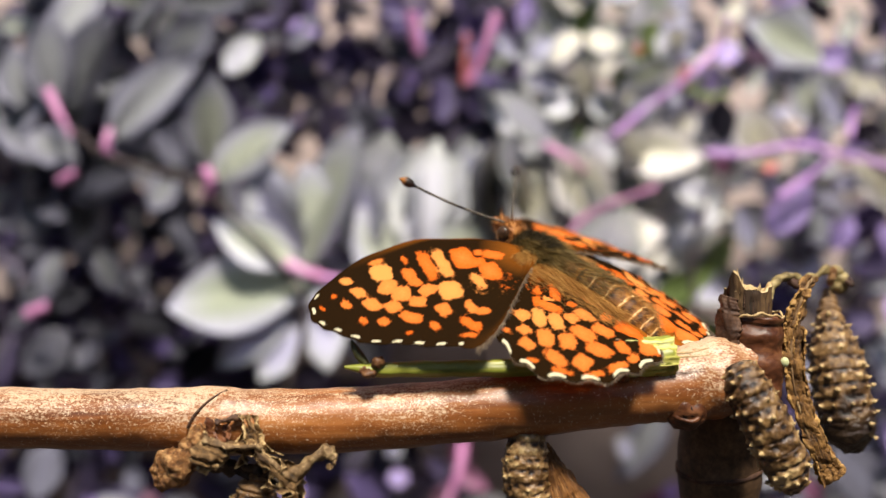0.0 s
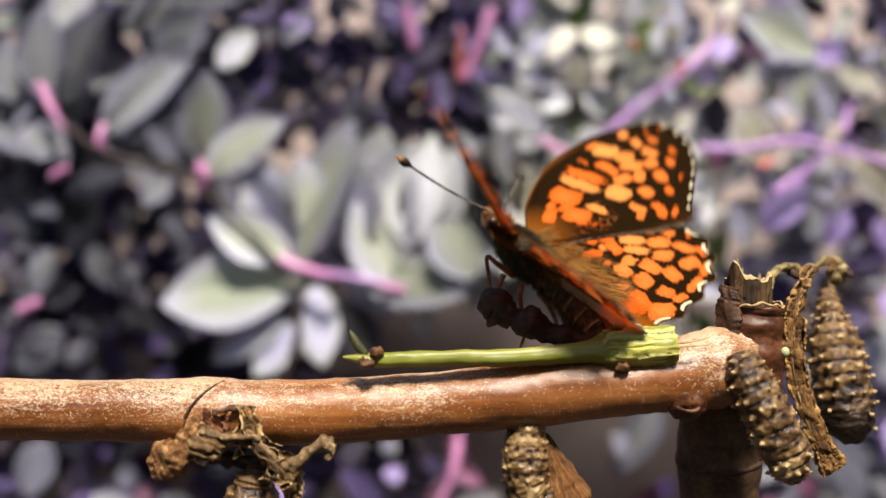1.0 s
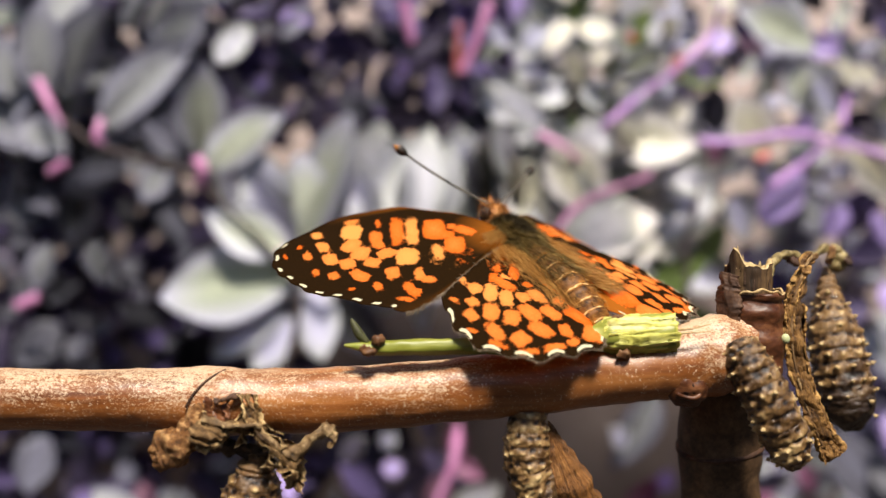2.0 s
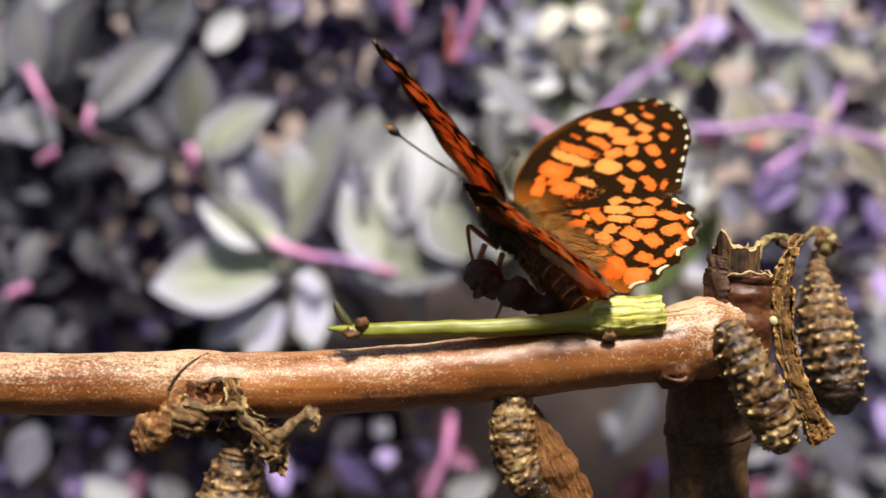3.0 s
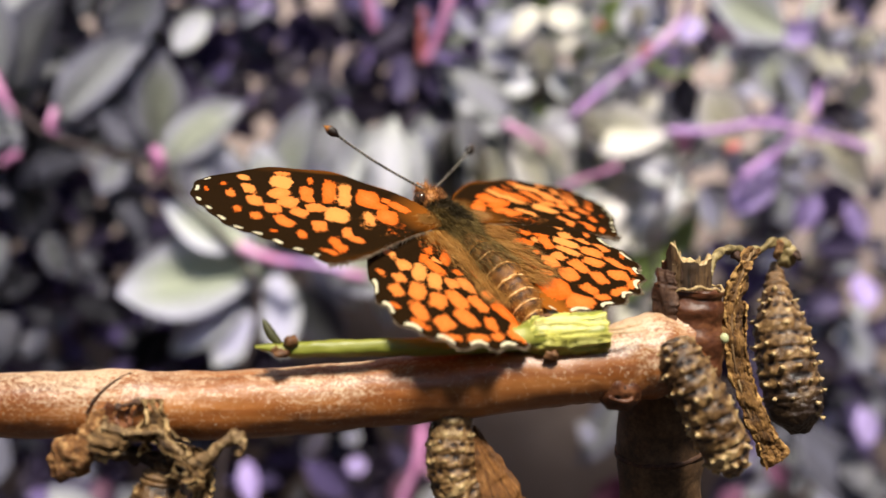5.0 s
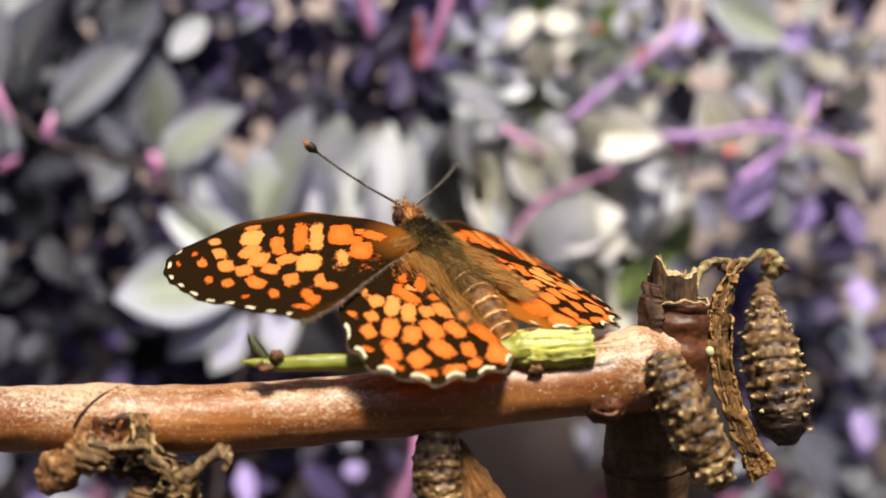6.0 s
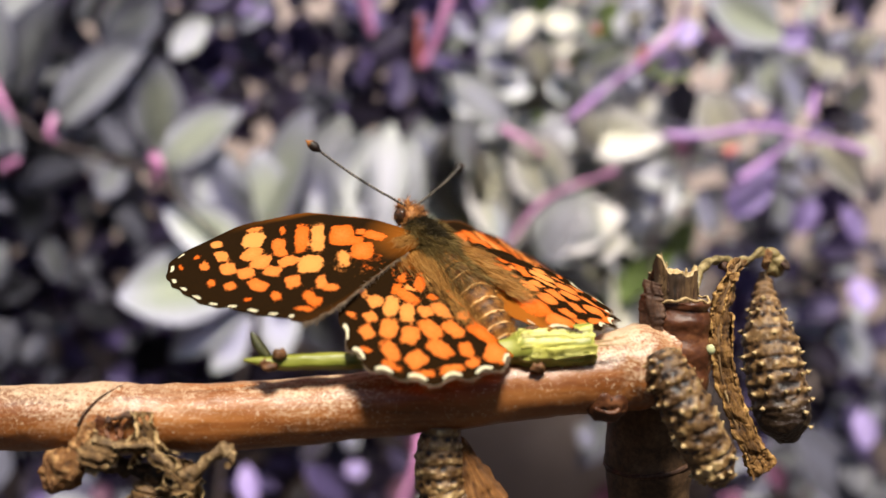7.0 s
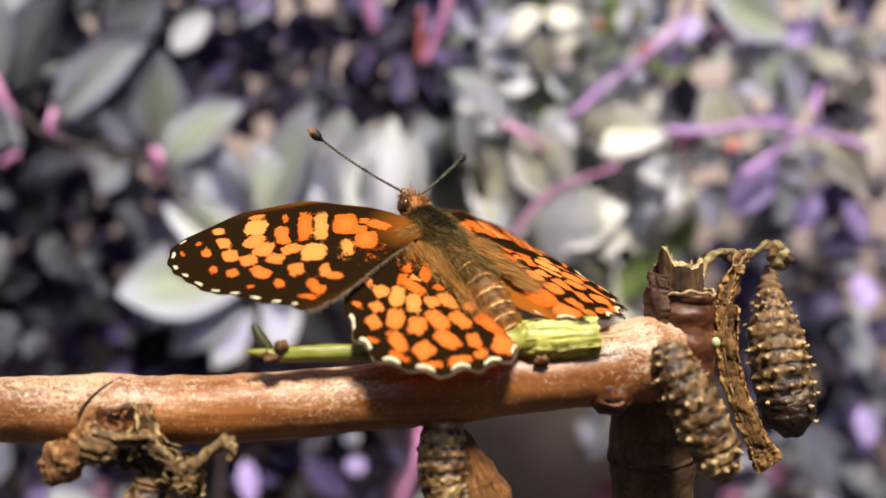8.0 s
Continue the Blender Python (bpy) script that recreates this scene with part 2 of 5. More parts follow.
EYE_MAT = mottled("eye_surface", (0.02, 0.012, 0.008), (0.05, 0.028, 0.016), (0.1, 0.055, 0.03), 1500, 0.2, 0.1)
SOIL = mottled("soil", (0.012, 0.009, 0.008), (0.035, 0.026, 0.021), (0.075, 0.056, 0.045), 45, 0.95, 0.8, depth=0.004)
BOARD = mottled("weathered_board", (0.19, 0.148, 0.14), (0.28, 0.222, 0.208), (0.37, 0.3, 0.28), 14, 0.9, 0.1, (0.6, 1, 1), depth=0.001)
# for the unseen walls added to block low sky light
BLOCKER_DARK = mottled("dark_blocker", (0.03, 0.022, 0.018), (0.05, 0.038, 0.03), (0.08, 0.06, 0.048), 12, 0.9, 0.2, depth=0.001)
LEAF_GREY = leaf_material("grey_green_leaf", (0.17, 0.18, 0.185), (0.26, 0.27, 0.285), (0.37, 0.38, 0.4), (0.3, 0.295, 0.41))
LEAF_PALE = leaf_material("pale_sage_leaf", (0.37, 0.41, 0.31), (0.48, 0.52, 0.41), (0.58, 0.61, 0.52), (0.58, 0.57, 0.74))
LEAF_LILAC = leaf_material("silvery_lilac_leaf", (0.46, 0.46, 0.61), (0.57, 0.56, 0.74), (0.68, 0.67, 0.84), (0.54, 0.56, 0.53))
LEAF_CREAM = leaf_material("cream_leaf", (0.53, 0.52, 0.4), (0.66, 0.64, 0.51), (0.77, 0.74, 0.64), (0.72, 0.69, 0.74))
# silver-white leaf, whitened further so its colour carries the hazy glare
LEAF_WHITE_HAZE = leaf_material("white_haze_leaf", (0.62, 0.62, 0.7), (0.72, 0.72, 0.81), (0.82, 0.81, 0.88), (0.66, 0.68, 0.64))
LEAF_GREEN = leaf_material("green_leaf", (0.1, 0.15, 0.05), (0.18, 0.25, 0.08), (0.32, 0.4, 0.16))
# near-black violet: shade between the leaves, put into leaf colour
LEAF_SHADE = leaf_material("violet_shade_leaf", (0.04, 0.031, 0.044), (0.07, 0.055, 0.1), (0.17, 0.13, 0.32))
# the grey leaf dimmed in colour, for leaves that catch less light
LEAF_DIM = leaf_material("dimmed_slate_leaf", (0.06, 0.06, 0.075), (0.115, 0.115, 0.15), (0.19, 0.19, 0.26))
LEAF_VIOLET = leaf_material("violet_leaf", (0.24, 0.17, 0.42), (0.4, 0.3, 0.61), (0.55, 0.45, 0.77))
LEAF_PINK = leaf_material("pink_bract", (0.28, 0.11, 0.21), (0.4, 0.19, 0.31), (0.52, 0.32, 0.44))
STEM_PINK = mottled("pink_stem", (0.4, 0.13, 0.3), (0.6, 0.25, 0.48), (0.78, 0.5, 0.7), 90, 0.5, 0.2)
STEM_VIOLET = mottled("violet_stem", (0.34, 0.16, 0.44), (0.54, 0.3, 0.66), (0.74, 0.5, 0.84), 90, 0.5, 0.2)
STEM_RED = mottled("red_stem", (0.45, 0.1, 0.1), (0.6, 0.17, 0.16), (0.7, 0.28, 0.25), 60, 0.5, 0.2)
STEM_BROWN = mottled("brown_stem", (0.02, 0.014, 0.014), (0.05, 0.036, 0.036), (0.1, 0.07, 0.07), 60, 0.8, 0.3)

# ---- builders: everything is drawn in millimetres ----
MM = 0.001


def place(x, y, z):
    """Millimetres right of, ahead of and above the first eye, as a world place."""
    return Vector((x * MM, y * MM, EYE + z * MM))


def part(name, bm, material, parent=None, label="", at=None, smooth=True):
    """Links a bmesh, drawn in millimetres, as ONE mesh object under a thing or a part."""
    me = bpy.data.meshes.new(name)
    bmesh.ops.scale(bm, vec=(MM, MM, MM), verts=bm.verts)
    bm.normal_update()
    bm.to_mesh(me)
    bm.free()
    me.materials.append(material)
    if smooth:
        me.shade_smooth()
    ob = new(name, me)
    if parent:
        ob.parent = parent
    if at is not None:
        ob.location = at
    return tagged(ob, label)


def empty_thing(name, at, label, category, group=""):
    e = new(name)
    e.empty_display_size = 0.005
    e.location = at
    return tagged(e, label, category, group)


def spline(points, count):
    """count places evenly in parameter along a Catmull-Rom curve through points (any dimension)."""
    p = np.array(points, float)
    p = np.vstack([2 * p[0] - p[1], p, 2 * p[-1] - p[-2]])
    out = []
    for s in np.linspace(0, len(points) - 1, count):
        i = min(int(s), len(points) - 2)
        u = s - i
        a, b, c, d = p[i:i + 4]
        out.append(0.5 * (2 * b + (c - a) * u + (2 * a - 5 * b + 4 * c - d) * u ** 2 + (3 * b - a - 3 * c + d) * u ** 3))
    return np.array(out)


def frames_along(path):
    """Two unit vectors across the path at each of its places, without twist."""
    path = [Vector(p) for p in path]
    tangents = [(path[min(i + 1, len(path) - 1)] - path[max(i - 1, 0)]).normalized() for i in range(len(path))]
    side = tangents[0].orthogonal().normalized()
    out = []
    for t in tangents:
        side = (side - t * side.dot(t)).normalized()
        out.append((side, t.cross(side)))
    return out


def tube(bm, path, radii, sides=12, shape=None, ends=True, along=None):
    """A skin round a path. shape(s, angle) scales the radius; along: a float layer that takes s."""
    rings, n = [], len(path)
    for i, (p, (a, b)) in enumerate(zip(path, frames_along(path))):
        s, r = i / (n - 1), radii[i] if hasattr(radii, "__len__") else radii
        ring = []
        for k in range(sides):
            w = 2 * math.pi * k / sides
            q = r * (shape(s, w) if shape else 1)
            v = bm.verts.new(Vector(p) + (a * math.cos(w) + b * math.sin(w)) * q)
            if along:
                v[along] = s
            ring.append(v)
        rings.append(ring)
    for r0, r1 in zip(rings, rings[1:]):
        for k in range(sides):
            bm.faces.new((r0[k], r0[(k + 1) % sides], r1[(k + 1) % sides], r1[k]))
    if ends:
        for ring, flip in ((rings[0], True), (rings[-1], False)):
            middle = bm.verts.new(sum((v.co for v in ring), Vector()) / sides)
            if along:
                middle[along] = ring[0][along]
            for k in range(sides):
                pair = (ring[k], ring[(k + 1) % sides])
                bm.faces.new((*(pair[::-1] if flip else pair), middle))
    return rings


def rough_up(bm, amount, size, seed=0.0):
    """Pushes the skin in and out by noise: amount and size in millimetres."""
    bm.normal_update()
    shift = Vector((seed, seed * 1.7, -seed))
    for v in bm.verts:
        v.co += v.normal * amount * noise.noise(v.co / size + shift)


def ball(bm, centre, radii, turn=None, u=16, v=10):
    m = Matrix.Translation(centre) @ (turn or Matrix()) @ Matrix.Diagonal((*radii, 1))
    return bmesh.ops.create_uvsphere(bm, u_segments=u, v_segments=v, radius=1, matrix=m)["verts"]


def sheet(bm, rows_a, rows_b, across=10, along=60, thickness=0.25, wave=0.0, size=2.0, seed=0.0, curl=0.0, folds=0.0, tear=1.0):
    """A crumpled sheet of some thickness between two curves; curl bows it between them, folds crease it lengthwise."""
    a, b = spline(rows_a, along), spline(rows_b, along)
    us, vs, edge = (bm.verts.layers.float.new(k) for k in ("u", "v", "edge"))
    top, run = [], seed * 7.0
    for i in range(along):
        row = []
        run += float(np.linalg.norm(a[i] - a[max(i - 1, 0)]))
        d = Vector(b[i] - a[i])
        t = Vector(a[min(i + 1, along - 1)] - a[max(i - 1, 0)])
        nrm = d.cross(t).normalized() if d.length and t.length else Vector((0, -1, 0))
        torn = [tear * 0.22 * noise.noise(Vector((run * 0.9, 3 * k + seed, 0))) + tear * 0.1 * noise.noise(Vector((run * 3.1, 7 * k, seed))) for k in (0, 1)]
        for k in range(across + 1):
            f = k / across
            g = torn[0] + (1 - torn[0] + torn[1]) * f
            p = Vector(a[i]) + d * g + nrm * curl * math.sin(math.pi * f) * d.length
            p += nrm * wave * noise.noise(p / size + Vector((seed, 0, seed)))
            p += nrm * folds * (abs(noise.noise(Vector((run * 0.25, f * d.length * 1.3, seed)))) * 2.4 - 0.6)
            p += d.normalized() * wave * 0.5 * noise.noise(p / size * 1.6 + Vector((0, seed, 9)))
            row.append((p, nrm, run, f * d.length, max(0, 1 - 7 * min(f, 1 - f))))
        top.append(row)
    def layer(way):
        out = []
        for r in top:
            out.append([])
            for p, q, u, w, e in r:
                v = bm.verts.new(p + q * thickness * way)
                v[us], v[vs], v[edge] = u, w, e
                out[-1].append(v)
        return out
    up, dn = layer(0.5), layer(-0.5)
    for i in range(along - 1):
        for k in range(across):
            bm.faces.new((up[i][k], up[i][k + 1], up[i + 1][k + 1], up[i + 1][k]))
            bm.faces.new((dn[i][k], dn[i + 1][k], dn[i + 1][k + 1], dn[i][k + 1]))
        bm.faces.new((up[i][0], up[i + 1][0], dn[i + 1][0], dn[i][0]))
        bm.faces.new((up[i][across], dn[i][across], dn[i + 1][across], up[i + 1][across]))
    for k in range(across):
        bm.faces.new((up[0][k], dn[0][k], dn[0][k + 1], up[0][k + 1]))
        bm.faces.new((up[-1][k], up[-1][k + 1], dn[-1][k + 1], dn[-1][k]))


def fibre_run(bm, path, round_about):
    """Gives a skin drawn round a path the lengthwise run that fibrous surfaces use."""
    us, vs = bm.verts.layers.float.new("u"), bm.verts.layers.float.new("v")
    line = [Vector(p) for p in path]
    for v in bm.verts:
        i = min(range(len(line)), key=lambda k: (line[k] - v.co).length_squared)
        d = v.co - line[i]
        v[us], v[vs] = i * (line[-1] - line[0]).length / len(line), abs(math.atan2(d.y, d.x)) * round_about


def fur(bm, roots, length, width, lean, rng, spread=0.45):
    """Tapered hairs; roots: (place, normal); lean: the way in which they lie."""
    for p, nrm in roots:
        way = (nrm + lean + Vector(rng.normal(size=3)) * spread).normalized()
        side = way.cross(Vector(rng.normal(size=3))).normalized() * width
        n1 = length * rng.uniform(0.55, 1.2)
        mid = p + way * n1 * 0.6
        tip = mid + (way + lean * 0.6).normalized() * n1 * 0.45
        a, b, c, d, e = (bm.verts.new(q) for q in (p - side, p + side, mid + side * 0.7, mid - side * 0.7, tip))
        bm.faces.new((a, b, c, d)), bm.faces.new((d, c, e))


def unit_mesh(name, draw, material):
    """A mesh drawn at unit size along z, to be shared by many alike pieces."""
    bm = bmesh.new()
    draw(bm)
    me = bpy.data.meshes.new(name)
    bm.normal_update()
    bm.to_mesh(me)
    bm.free()
    me.materials.append(material)
    me.shade_smooth()
    return me


def piece(name, mesh, parent, root, way, wide, tall):
    """One alike piece (millimetres): stands at root, points along way."""
    ob = new(name, mesh)
    ob.parent = parent
    ob.matrix_basis = Matrix.Translation(Vector(root) * MM) @ Vector(way).to_track_quat("Z", "Y").to_matrix().to_4x4() @ Matrix.Diagonal((wide * MM, wide * MM, tall * MM, 1))
    return ob


def skin_points(verts_of, count, rng, keep=None):
    """Random places on the faces of a bmesh, with their normals."""
    verts_of.faces.ensure_lookup_table()
    verts_of.normal_update()
    areas = np.array([f.calc_area() for f in verts_of.faces])
    out = []
    for i in rng.choice(len(areas), size=count, p=areas / areas.sum()):
        f = verts_of.faces[int(i)]
        w = rng.dirichlet([1] * len(f.verts))
        p = sum((v.co * float(k) for v, k in zip(f.verts, w)), Vector())
        if keep is None or keep(p):
            out.append((p, f.normal.copy()))
    return out


# ---- the branch and what grows on it ----
def branch():
    """A young brown branch, lying level, with a swollen node where side shoots were cut."""
    base = Vector((-17.9, 93.0, -16.5))
    pts = [(-150, 96, -14.5), (-110, 95, -15.6), (-70, 94, -16.2), (-38.9, 93, -16.2), (-28.4, 93, -16.3), (-21.5, 93, -16.5), (-17.9, 93, -16.5), (-7.4, 93, -16.2),
           (3.2, 93, -15.3), (13.8, 93, -14.2), (21.3, 93.5, -13.4), (25.5, 94.5, -12.7), (29.5, 96.5, -12.0), (32.0, 98.2, -11.8)]
    rad = [3.3, 3.2, 3.0, 2.9, 2.95, 3.25, 3.1, 3.05, 3.05, 3.1, 3.2, 3.75, 3.9, 3.0]
    path, rr = spline(pts, 320), spline([(r,) for r in rad], 320)[:, 0]
    thing = empty_thing("branch", place(*base), "level reddish-brown young branch with flaking grey skin", "branch")
    bm = bmesh.new()
    skin, bare_shade = bm.verts.layers.float.new("skin"), bm.verts.layers.float.new("bare_shade")
    tube(bm, [Vector(p) - base for p in path], rr, 56)
    bm.normal_update()
    for v in bm.verts:
        x = v.co.x + base.x
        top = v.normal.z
        # real skin by x; the top term adds painted sheen on upward faces
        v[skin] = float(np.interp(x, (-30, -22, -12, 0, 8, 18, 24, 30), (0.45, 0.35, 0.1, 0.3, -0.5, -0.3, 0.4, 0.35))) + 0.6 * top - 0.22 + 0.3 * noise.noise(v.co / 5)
        # bare stretch below the butterfly, with some of its shadow painted in
        v[bare_shade] = float(np.interp(x, (2.5, 5, 19, 24, 27), (0.0, 1.0, 0.8, 0.35, 0.3)))
        if x > 22.5:
            v.co += v.normal * (0.4 * noise.noise(v.co / 2.2) + 0.1 * noise.noise(v.co / 0.7)) * min(1, (x - 22.5) / 3)
    rough_up(bm, 0.22, 4.0, 1.0)
    rough_up(bm, 0.07, 0.9, 2.0)
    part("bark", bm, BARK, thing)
    # a round scar where a bud broke off, low on the node
    c = Vector((22.9, 90.9, -15.2)) - base
    bm = bmesh.new()
    ball(bm, c + Vector((0, 0.7, -0.2)), (2.0, 1.0, 1.8), Euler((0.3, 0, 0)).to_matrix().to_4x4(), 32, 20)
    rough_up(bm, 0.3, 0.8, 4.0)
    rough_up(bm, 0.1, 0.3, 2.0)
    part("bud_swelling", bm, SHEATH, thing, "red-brown swelling round the scar")
    bm = bmesh.new()
    lid = [c + Vector((1.2 * math.cos(w), 0.3 + 0.3 * math.sin(w), 0.9 * math.sin(w))) for w in np.linspace(0, 2 * math.pi, 40)]
    tube(bm, lid, spline([(0.3,), (0.5,), (0.35,), (0.3,), (0.28,), (0.3,)], 40)[:, 0], 10, ends=False)
    rough_up(bm, 0.25, 0.8, 4.0)
    part("bud_scar", bm, SHEATH, thing, "raised lip of a bud scar")
    # a solid ball, near-black in place of the shade in the hole
    bm = bmesh.new()
    ball(bm, c + Vector((0.0, 0.15, 0.0)), (1.0, 0.5, 0.72), None, 20, 14)
    rough_up(bm, 0.2, 0.4, 2.0)
    part("scar_pit", bm, PIT_SHADE, thing, "near-black ball standing for the shaded pit of the scar")
    # hair-fine crack in the skin near the withered leaf
    bm = bmesh.new()
    tube(bm, [Vector(p) - base for p in spline([(-20.4, 91.85, -13.35), (-21.8, 90.6, -14.1), (-23.0, 89.85, -15.35), (-23.6, 89.65, -16.5)], 24)], 0.12, 6)
    part("crack", bm, OLD_BARK, thing, "dark curved crack")
    return thing


def upright_stem():
    """The stout stem below the node that carries the branch."""
    base = Vector((28.9, 102.0, -150.0))
    bm = bmesh.new()
    pts = [(29.5, 102, -150), (29.3, 102, -90), (29.0, 102, -40), (29.0, 102, -27.5), (29.0, 102, -24.2), (29.0, 102, -22.3), (29.2, 101.5, -18), (29.6, 100, -13.5)]
    rad = [6.0, 4.6, 4.1, 4.0, 4.25, 4.3, 4.2, 3.4]
    tube(bm, [Vector(p) - base for p in spline(pts, 90)], spline([(r,) for r in rad], 90)[:, 0], 32)
    rough_up(bm, 0.3, 3.0, 2.5)
    stem = part("stem", bm, STEM_BARK, None, "", place(*base))
    tagged(stem, "stout dark brown upright stem below the branch", "stem")
    bm = bmesh.new()
    ring = [Vector((29.0 + 4.3 * math.cos(a), 102 + 4.3 * math.sin(a), -22.8 - 0.9 * math.cos(a + 2.2))) - base for a in np.linspace(0, 2 * math.pi, 60)]
    tube(bm, ring, 0.3, 8, ends=False)
    rough_up(bm, 0.2, 1.2, 8)
    part("node_ring", bm, OLD_BARK, stem)
    return stem


FIBRE = unit_mesh("wood_fibre", lambda bm: tube(bm, [(0, 0, 0), (0, 0, 0.6), (0, 0, 1)], [1, 0.8, 0.4], 6), OLD_BARK)


SPLINT = unit_mesh("splinter", lambda bm: tube(bm, [(0, 0, 0), (0.1, 0, 0.5), (0, 0.1, 0.8), (0.1, 0, 1)], [1, 0.75, 0.5, 0.08], 6), SPLINTER)


def cut_stub():
    """The stump of a cut shoot on the node: splintered wood in a dried sheath."""
    base = Vector((30.3, 96.0, -11.0))
    thing = empty_thing("cut_stub", place(*base), "splintered stub of a cut shoot in a dried brown sheath", "stub")
    rng = np.random.default_rng(8)
    middle = Vector((30.1, 96, 0)) - Vector((base.x, base.y, 0))

    def rim(w):
        """Height of the broken edge by its bearing: one tall splinter, one spur, small teeth."""
        gap = lambda c: abs((w - c + math.pi) % (2 * math.pi) - math.pi)
        return 1.7 * math.exp(-(gap(-2.5) / 0.42) ** 2) + 0.85 * math.exp(-(gap(-0.3) / 0.3) ** 2) + 0.5 * math.exp(-(gap(1.6) / 0.7) ** 2) + 0.14 * math.sin(7 * w) + 0.08 * math.sin(17 * w + 1)

    sides = 72
    rings = []
    bm, pale = bmesh.new(), bmesh.new()
    for i in range(13):
        row = []
        for k in range(sides):
            w = 2 * math.pi * k / sides
            top = 6.9 + rim(w)
            z = 3.0 + (top - 3.0) * i / 12
            r = 2.2 + 0.1 * math.sin(9 * w) + 0.07 * math.sin(23 * w + 2 * i / 12)
            row.append(Vector((middle.x + r * math.cos(w), middle.y + r * math.sin(w), z)))
        rings.append(row)
    outer = [[bm.verts.new(p) for p in row] for row in rings]
    for r0, r1 in zip(outer, outer[1:]):
        for k in range(sides):
            bm.faces.new((r0[k], r0[(k + 1) % sides], r1[(k + 1) % sides], r1[k]))
    rough_up(bm, 0.16, 0.6, 3.0)
    wood = part("wood", bm, STUB_WOOD, thing, "dark weathered fibrous wood")
    # pale broken edge, falling away into the hollow pith
    steps = [(1.0, 0.0), (0.93, 0.1), (0.8, -0.15), (0.62, -0.9), (0.3, -1.6)]
    inner = [[pale.verts.new(Vector((middle.x + (p.x - middle.x) * q, middle.y + (p.y - middle.y) * q, (p.z if q > 0.75 else 6.9 + (p.z - 6.9) * 0.3) + h))) for p in rings[-1]] for q, h in steps]
    for r0, r1 in zip(inner, inner[1:]):
        for k in range(sides):
            pale.faces.new((r0[k], r0[(k + 1) % sides], r1[(k + 1) % sides], r1[k]))
    pale.faces.new(inner[-1])
    rough_up(pale, 0.18, 0.5, 3.0)
    edge = part("broken_edge", pale, SPLINTER, thing, "pale splintered edge")
    for k in range(36):
        w = rng.uniform(0, 2 * math.pi)
        p = middle + Vector((2.2 * math.cos(w), 2.2 * math.sin(w), rng.uniform(3.6, 6.0)))
        piece("wood_fibre", FIBRE, wood, p, (0.02, 0, 1), rng.uniform(0.05, 0.11), rng.uniform(0.8, 2.0))
    for w, h, r in ((-2.45, 2.3, 0.3), (-2.2, 1.5, 0.22), (-2.75, 1.7, 0.24), (-0.35, 1.2, 0.18), (-1.3, 0.7, 0.16), (0.6, 0.9, 0.2)):
        piece("splinter", SPLINT, edge, middle + Vector((1.9 * math.cos(w), 1.9 * math.sin(w), 6.7)), (0.12 * math.cos(w * 3), 0.05, 1), r, h)
    bm = bmesh.new()
    lip = lambda s, w: 1 + 0.05 * math.sin(3 * w + 1) + 0.035 * math.sin(2 * math.pi * s * 3.2) + (0.05 if 0.9 < s else 0)
    tube(bm, [Vector(p) - base for p in spline([(30.0, 96.4, -14.5), (30.2, 96.2, -11.5), (30.4, 96.1, -8.5), (30.5, 96.0, -6.5)], 60)], np.linspace(3.5, 2.85, 60), 56, lip)
    rough_up(bm, 0.35, 2.2, 5.0)
    rough_up(bm, 0.1, 0.5, 5.0)
    part("sheath", bm, SHEATH, thing, "smooth red-brown dried sheath")
    bm = bmesh.new()
    tube(bm, [Vector((30.5 + 2.95 * math.cos(a), 96 + 2.95 * math.sin(a), -6.45 + 0.22 * math.sin(3 * a) + 0.12 * math.sin(11 * a))) - base for a in np.linspace(0, 2 * math.pi, 90)], 0.13, 8, ends=False)
    rough_up(bm, 0.1, 0.4, 1.0)
    part("collar", bm, SPLINTER, thing, "thin pale frayed collar")
    bm = bmesh.new()
    sheet(bm, [(26.9, 95.4, -9.6), (26.8, 95.2, -6.8), (27.2, 95.4, -4.4)], [(28.6, 93.6, -9.4), (28.6, 93.5, -6.8), (28.3, 93.9, -4.8)], 14, 60, 0.35, 0.3, 1.4, 3.0, 0.2, 0.3)
    bmesh.ops.translate(bm, vec=-base, verts=bm.verts)
    part("bark_splinter", bm, OLD_BARK, thing, "dark torn bark splinter")
    return thing


